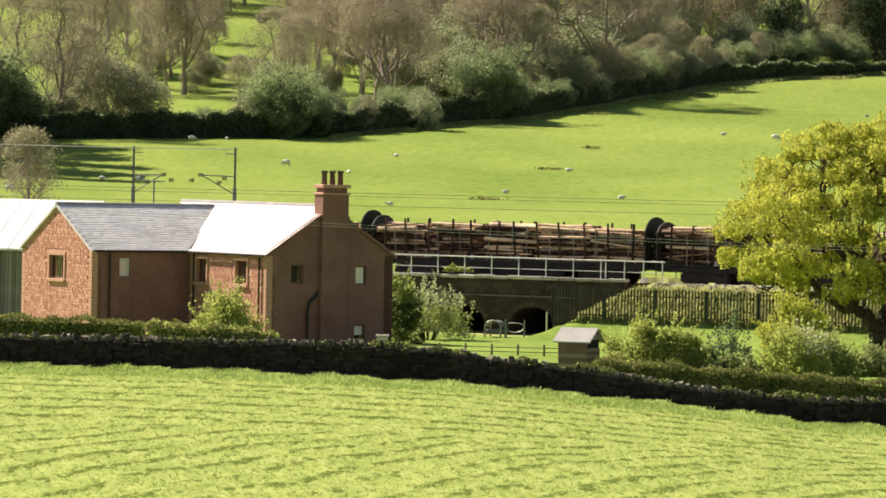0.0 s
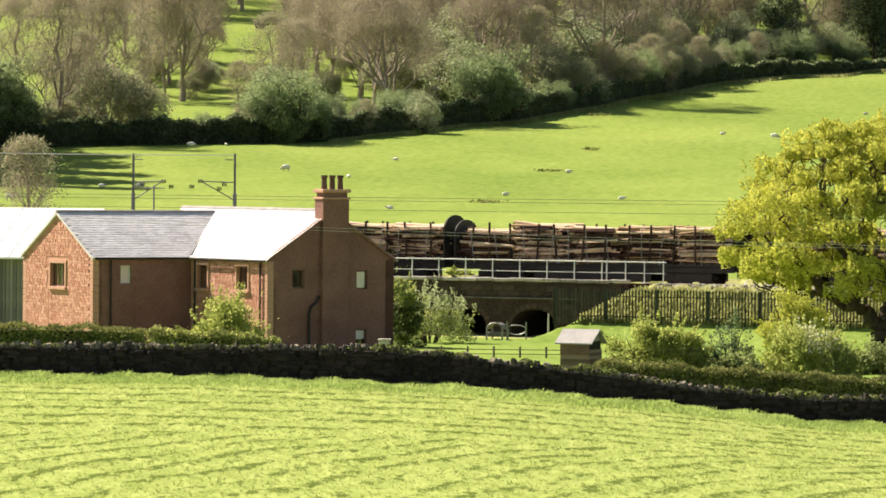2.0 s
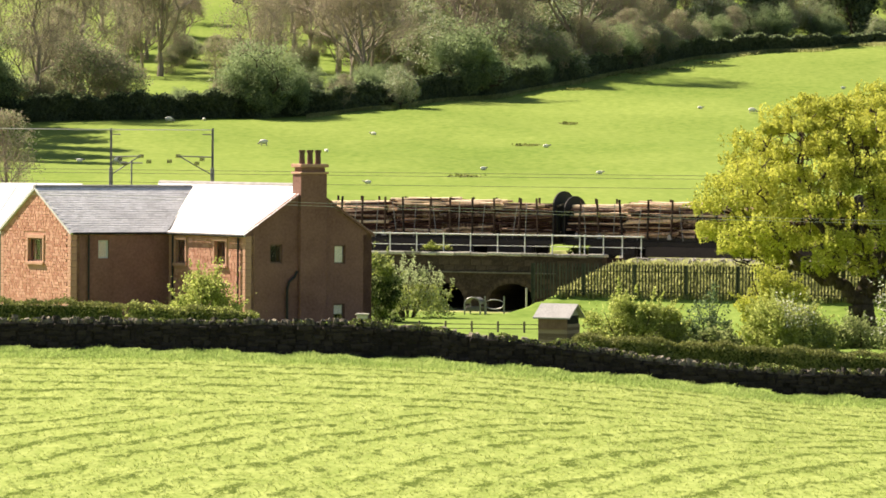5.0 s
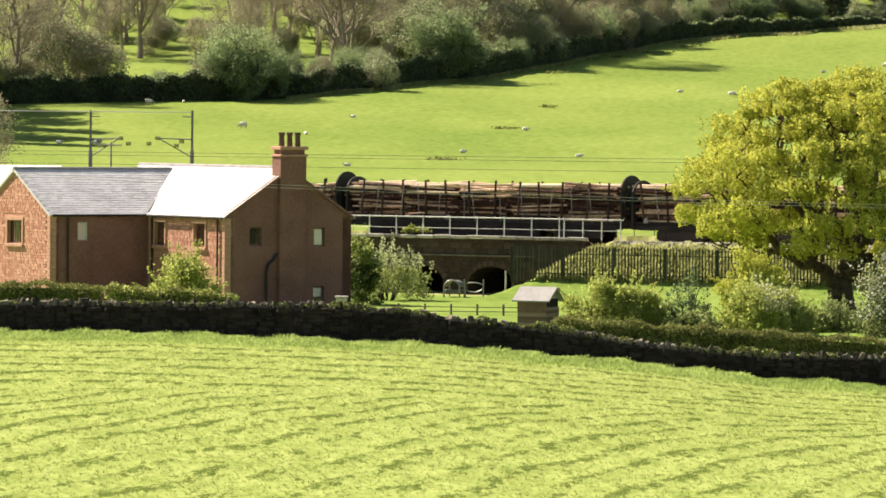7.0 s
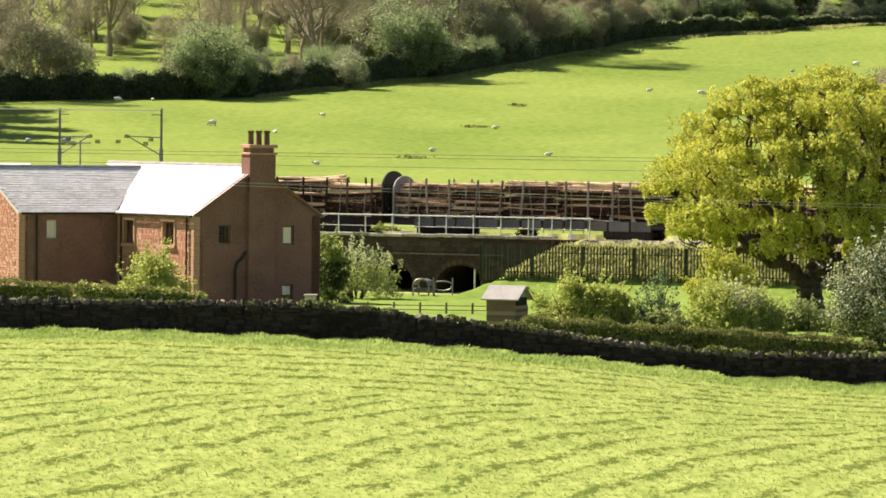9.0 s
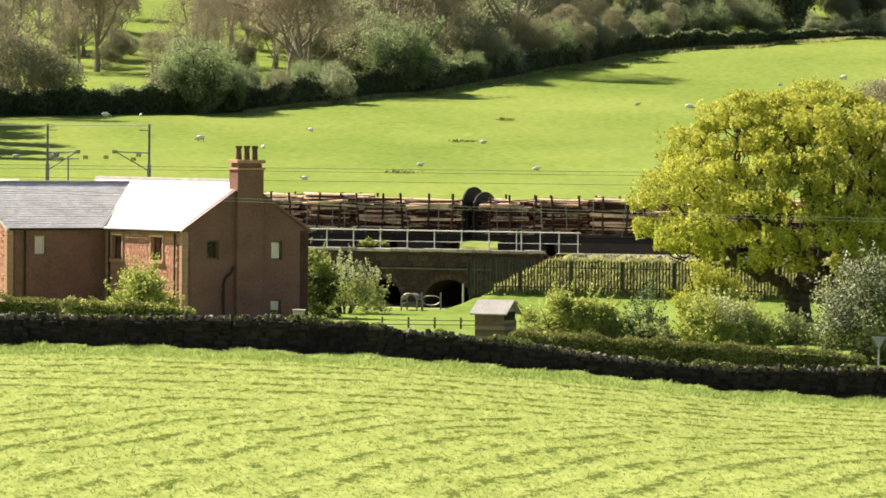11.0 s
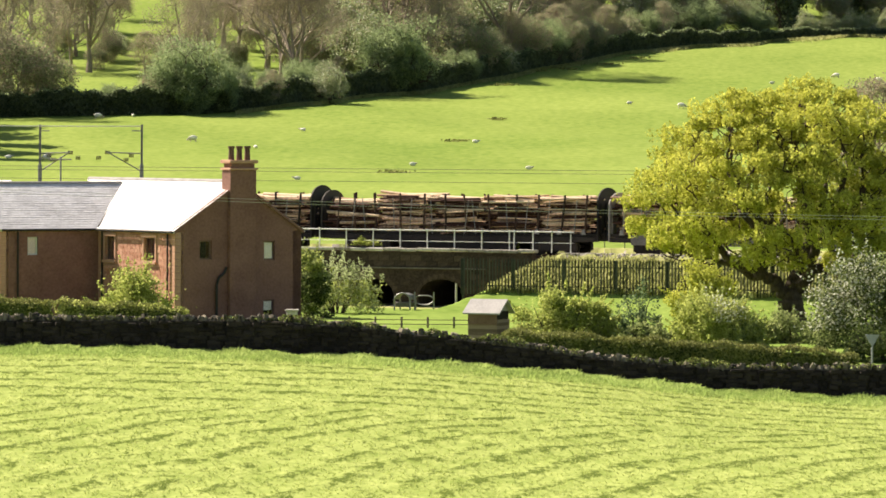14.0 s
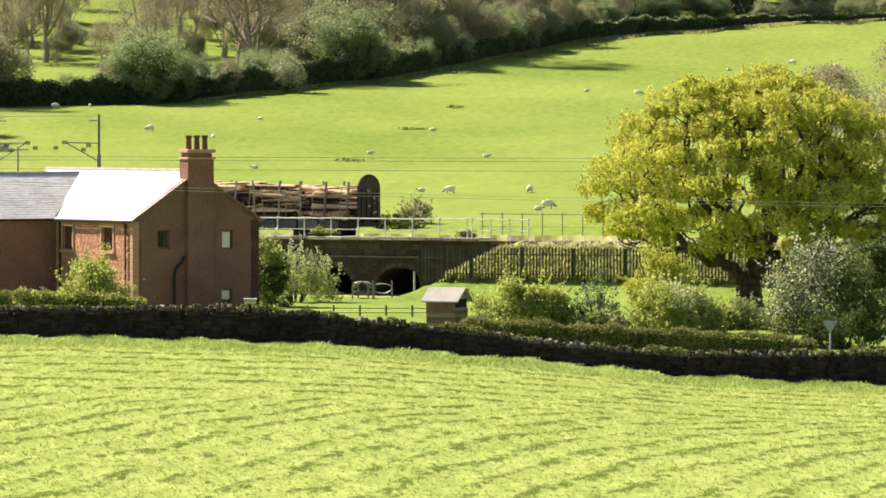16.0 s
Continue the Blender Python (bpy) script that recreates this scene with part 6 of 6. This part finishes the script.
def make_sign():
    t = thing("road_sign", pose(14.25, 187.0, on_ground(14.25, 187.0)), "grey back of an inverted triangular road sign on a post", "road sign")
    s = Shape()
    s.tube((0, 0, -0.2), (0, 0, 1.55), 0.035, None, 8)
    part("post", s, "sign_back", t)
    top = 10 - 348 / 9000 * 187 - on_ground(14.25, 187.0)
    p = Shape()
    a, b, c = (-0.27, top), (0.27, top), (0, top - 0.47)
    p.face([(a[0], -0.04, a[1]), (c[0], -0.04, c[1]), (b[0], -0.04, b[1])])
    p.face([(a[0], -0.055, a[1]), (b[0], -0.055, b[1]), (c[0], -0.055, c[1])])
    for q, w in ((a, b), (b, c), (c, a)):
        p.face([(q[0], -0.055, q[1]), (w[0], -0.055, w[1]), (w[0], -0.04, w[1]), (q[0], -0.04, q[1])])
    part("plate", p, "sign_back", t)


make_sign()


# ---- the timber train ----
PITCH = 16.36


def log_load(seed):
    """Five stacks of thin cut logs, untidy at the side and crowned on top."""
    rnd = random.Random(seed)
    s = Shape()
    bays = 5
    length = 15.2 / bays
    for k in range(bays):
        x0 = -7.6 + k * length
        height = 2.90 + rnd.uniform(-0.12, 0.12)
        z = 1.16
        while z < height:
            r = rnd.uniform(0.038, 0.08)
            top = z > height - 0.2
            for y in ([-1.18, -1.06, -0.9, -0.5, 0.0, 0.5, 1.1] if not top else [-1.12, -0.95, -0.75, -0.5, -0.25, 0.0, 0.25, 0.5, 0.75, 1.0]):
                if y < -1.0 and rnd.random() < 0.3:
                    continue
                l = length * (rnd.uniform(0.5, 1.04) if y < -0.8 else 1.0)
                cx = x0 + length / 2 + rnd.uniform(-0.4, 0.4)
                dy, dz = rnd.uniform(-0.12, 0.1), rnd.uniform(-0.05, 0.07)
                tilt, yaw = rnd.gauss(0, 0.035), rnd.uniform(-0.045, 0.045)
                rr = r * rnd.uniform(0.75, 1.3)
                # Slot 2 paints the sunlit top logs and a few bright flecks lower down.
                s.tube((cx - l / 2, y + dy - yaw * l / 2, z + dz - tilt * l / 2), (cx + l / 2, y + dy + yaw * l / 2, z + dz + tilt * l / 2), rr, rr * rnd.uniform(0.7, 1), 6, 2 if rnd.random() < (0.7 if top else 0.08) else 0, 1)
            z += r * 1.8
    return s.data("log_load", "log", "log_end", "sunlit_log")


def end_wall():
    """A ribbed van-like end wall with a round-shouldered top."""
    s = Shape()
    prof = [(-1.32, 0.8), (-1.32, 2.72)] + [(-1.32 * math.cos(math.pi * i / 14), 2.72 + 0.78 * math.sin(math.pi * i / 14)) for i in range(1, 14)] + [(1.32, 2.72), (1.32, 0.8)]
    for x in (-0.035, 0.035):
        pts = [(x, y, z) for y, z in prof]
        s.face(pts if x < 0 else pts[::-1])
    for (y0, z0), (y1, z1) in zip(prof, prof[1:] + prof[:1]):
        s.face([(-0.035, y0, z0), (0.035, y0, z0), (0.035, y1, z1), (-0.035, y1, z1)])
    for y in (-0.95, -0.32, 0.32, 0.95):
        s.box((-0.09, y - 0.04, 1.0), (0.09, y + 0.04, 2.7), chamfer=0.015)
    return s.data("end_wall", "steel")


def make_wagons():
    end = end_wall()
    end_grey = end.copy()
    end_grey.materials[0] = M["grey_end"]
    loads = [log_load(i) for i in range(5)]
    beam, panel, post, foot, frame_s, wheel, bar = Shape(), Shape(), Shape(), Shape(), Shape(), Shape(), Shape()
    beam.box((-7.9, -1.2, 0.98), (7.9, 1.2, 1.16), chamfer=0.02)
    sole = Shape()
    sole.box((-7.9, -0.075, 0.72), (7.9, 0.075, 0.978), chamfer=0.02)
    sole_d = sole.data("solebar", "steel")
    beam_d = beam.data("underframe", "steel")
    panel.box((-0.55, -1.28, 0.6), (0.55, -1.253, 1.1), chamfer=0.01)
    panel_d = panel.data("side_panel", "grey_panel")
    post.box((-0.045, -0.05, 1.1), (0.045, 0.05, 3.12), chamfer=0.012)
    post_d = post.data("stanchion", "rust")
    pale_d = post.data("stanchion", "stanchion_pale")
    foot.face([(-0.13, -0.07, 1.1), (0.13, -0.07, 1.1), (0.06, -0.07, 1.36), (-0.06, -0.07, 1.36)])
    foot.face([(0.13, 0.02, 1.1), (-0.13, 0.02, 1.1), (-0.06, 0.02, 1.36), (0.06, 0.02, 1.36)])
    foot.face([(-0.13, -0.07, 1.1), (-0.06, -0.07, 1.36), (-0.06, 0.02, 1.36), (-0.13, 0.02, 1.1)])
    foot.face([(0.13, -0.07, 1.1), (0.13, 0.02, 1.1), (0.06, 0.02, 1.36), (0.06, -0.07, 1.36)])
    foot_d = foot.data("stanchion_foot", "foot")
    for y in (-1.0, 1.0):
        frame_s.box((-1.32, y - 0.07, 0.24), (1.32, y + 0.07, 0.70), chamfer=0.06)
        for x in (-0.9, 0.9):
            frame_s.box((x - 0.16, y - 0.12, 0.3), (x + 0.16, y + 0.12, 0.62), chamfer=0.03)
    frame_s.box((-0.3, -1.0, 0.4), (0.3, 1.0, 0.97), chamfer=0.04)
    bogie_d = frame_s.data("bogie", "steel")
    wheel.tube((0, -0.82, 0.46), (0, -0.70, 0.46), 0.46, 0.46, 18)
    wheel.tube((0, 0.70, 0.46), (0, 0.82, 0.46), 0.46, 0.46, 18)
    wheel.tube((0, -0.7, 0.46), (0, 0.7, 0.46), 0.08, None, 8)
    wheel_d = wheel.data("wheel", "steel")
    bar.tube((0, -0.85, 1.05), (0.15, -0.85, 1.05), 0.08, None, 8)
    bar.tube((0.15, -0.85, 1.05), (0.19, -0.85, 1.05), 0.22, None, 12)
    buffer_d = bar.data("buffer", "steel")
    strap = Shape()
    strap.box((-0.016, -0.02, 1.15), (0.016, 0.02, 2.9), chamfer=0.006)
    strap_d = strap.data("strap", "foot")
    truss = Shape()
    truss.box((-3.3, -0.05, 0.2), (3.3, 0.05, 0.718), chamfer=0.03)
    truss_d = truss.data("side_truss", "steel")
    made = []
    for k in range(16):
        rnd = random.Random(100 + k)
        light = k in (0, 5)
        w = thing("timber_wagon", by_rail(0, 0, RAIL_BED + 0.27), "dark bogie timber wagon loaded with cut logs" if not light else "log-laden timber wagon with grey side panels and pale stanchion feet",
                  "wagon", "wagons of the timber train")
        part("underframe", beam_d, "steel", w)
        for y in (-1.175, 1.175):
            part("solebar", sole_d, "steel", w, at=pose(0, y, 0))
        for x in (-7.86, 7.86):
            ew = part("end_wall", end_grey if light and x < 0 else end, "steel", w, at=pose(x, 0, 0))
            ew.scale = (1, 1, 0.93 if x < 0 else 1)
        for x in (-5.3, 5.3):
            b = part("bogie", bogie_d, "steel", w, at=pose(x, 0, 0))
            for dx in (-0.9, 0.9):
                part("wheel", wheel_d, "steel", b, at=pose(dx, 0, 0))
        for y in (0, 1.7):
            part("buffer", buffer_d, "steel", w, at=pose(7.9, y, 0))
            part("buffer", buffer_d, "steel", w, at=pose(-7.9, -y, 0, 0, 0, 180))
        for i in range(12):
            x = -7.1 + i * 1.29 + rnd.uniform(-0.05, 0.05)
            for y in (-1.3, 1.3):
                part("stanchion", pale_d if light else post_d, "rust", w, at=pose(x, y, 0, rnd.uniform(-1.5, 1.5), rnd.uniform(-6, 6), 0))
            if light or rnd.random() < 0.25:
                part("stanchion_foot", foot_d, "foot", w, at=pose(x, -1.31, 0))
        for i in range(11):
            part("strap", strap_d, "foot", w, at=pose(-6.4 + i * 1.29 + rnd.uniform(-0.3, 0.3), -1.37, rnd.uniform(-0.1, 0.02), 0, rnd.uniform(-9, 9), 0))
        if not light:
            for y in (-1.22, 1.22):
                part("side_truss", truss_d, "steel", w, at=pose(0, y, 0))
        if light:
            for i in range(11):
                part("side_panel", panel_d, "grey_panel", w, at=pose(-6.1 + i * 1.227, 0, 0))
        part("log_load", loads[k % 5], "log", w, kind="stuff", at=pose(0, 0, 0, 0, 0, 180 if (k // 5) % 2 else 0))
        made.append(w)
    return made


WAGONS = make_wagons()

# the stone blocks of the sunlit walls
stone_blocks(HOUSE_WALLS["wall_gable_west"], (-L_A, L_B + W_A, 0), (0, -1, 0), W_A, EAVE - 0.1, GABLE_A, RIDGE_A - 0.06, 1.0, 1)
stone_blocks(HOUSE_WALLS["wall_front"], (0, L_B, 0), (0, -1, 0), L_B, EAVE - 0.15, SIDE_B, 0, 0.8, 2)


def motions():
    """The train runs along its track, the last wagon's tail passing the bridge at the end."""
    slip = [(0, 0.3), (3, 0.0), (6.5, 0.2), (9.3, -0.5), (12.3, 0.15), (15, 0.45), (16, 0.5)]
    for k, w in enumerate(WAGONS):
        rows = []
        for i in range(33):
            t = i * 0.5
            s = 13.85 * (16 - t) + float(np.interp(t, [p[0] for p in slip], [p[1] for p in slip])) - k * PITCH - 7.95
            rows.append((t, by_rail(s, 0, RAIL_BED + 0.27)))
        walk(w, rows)


motions()
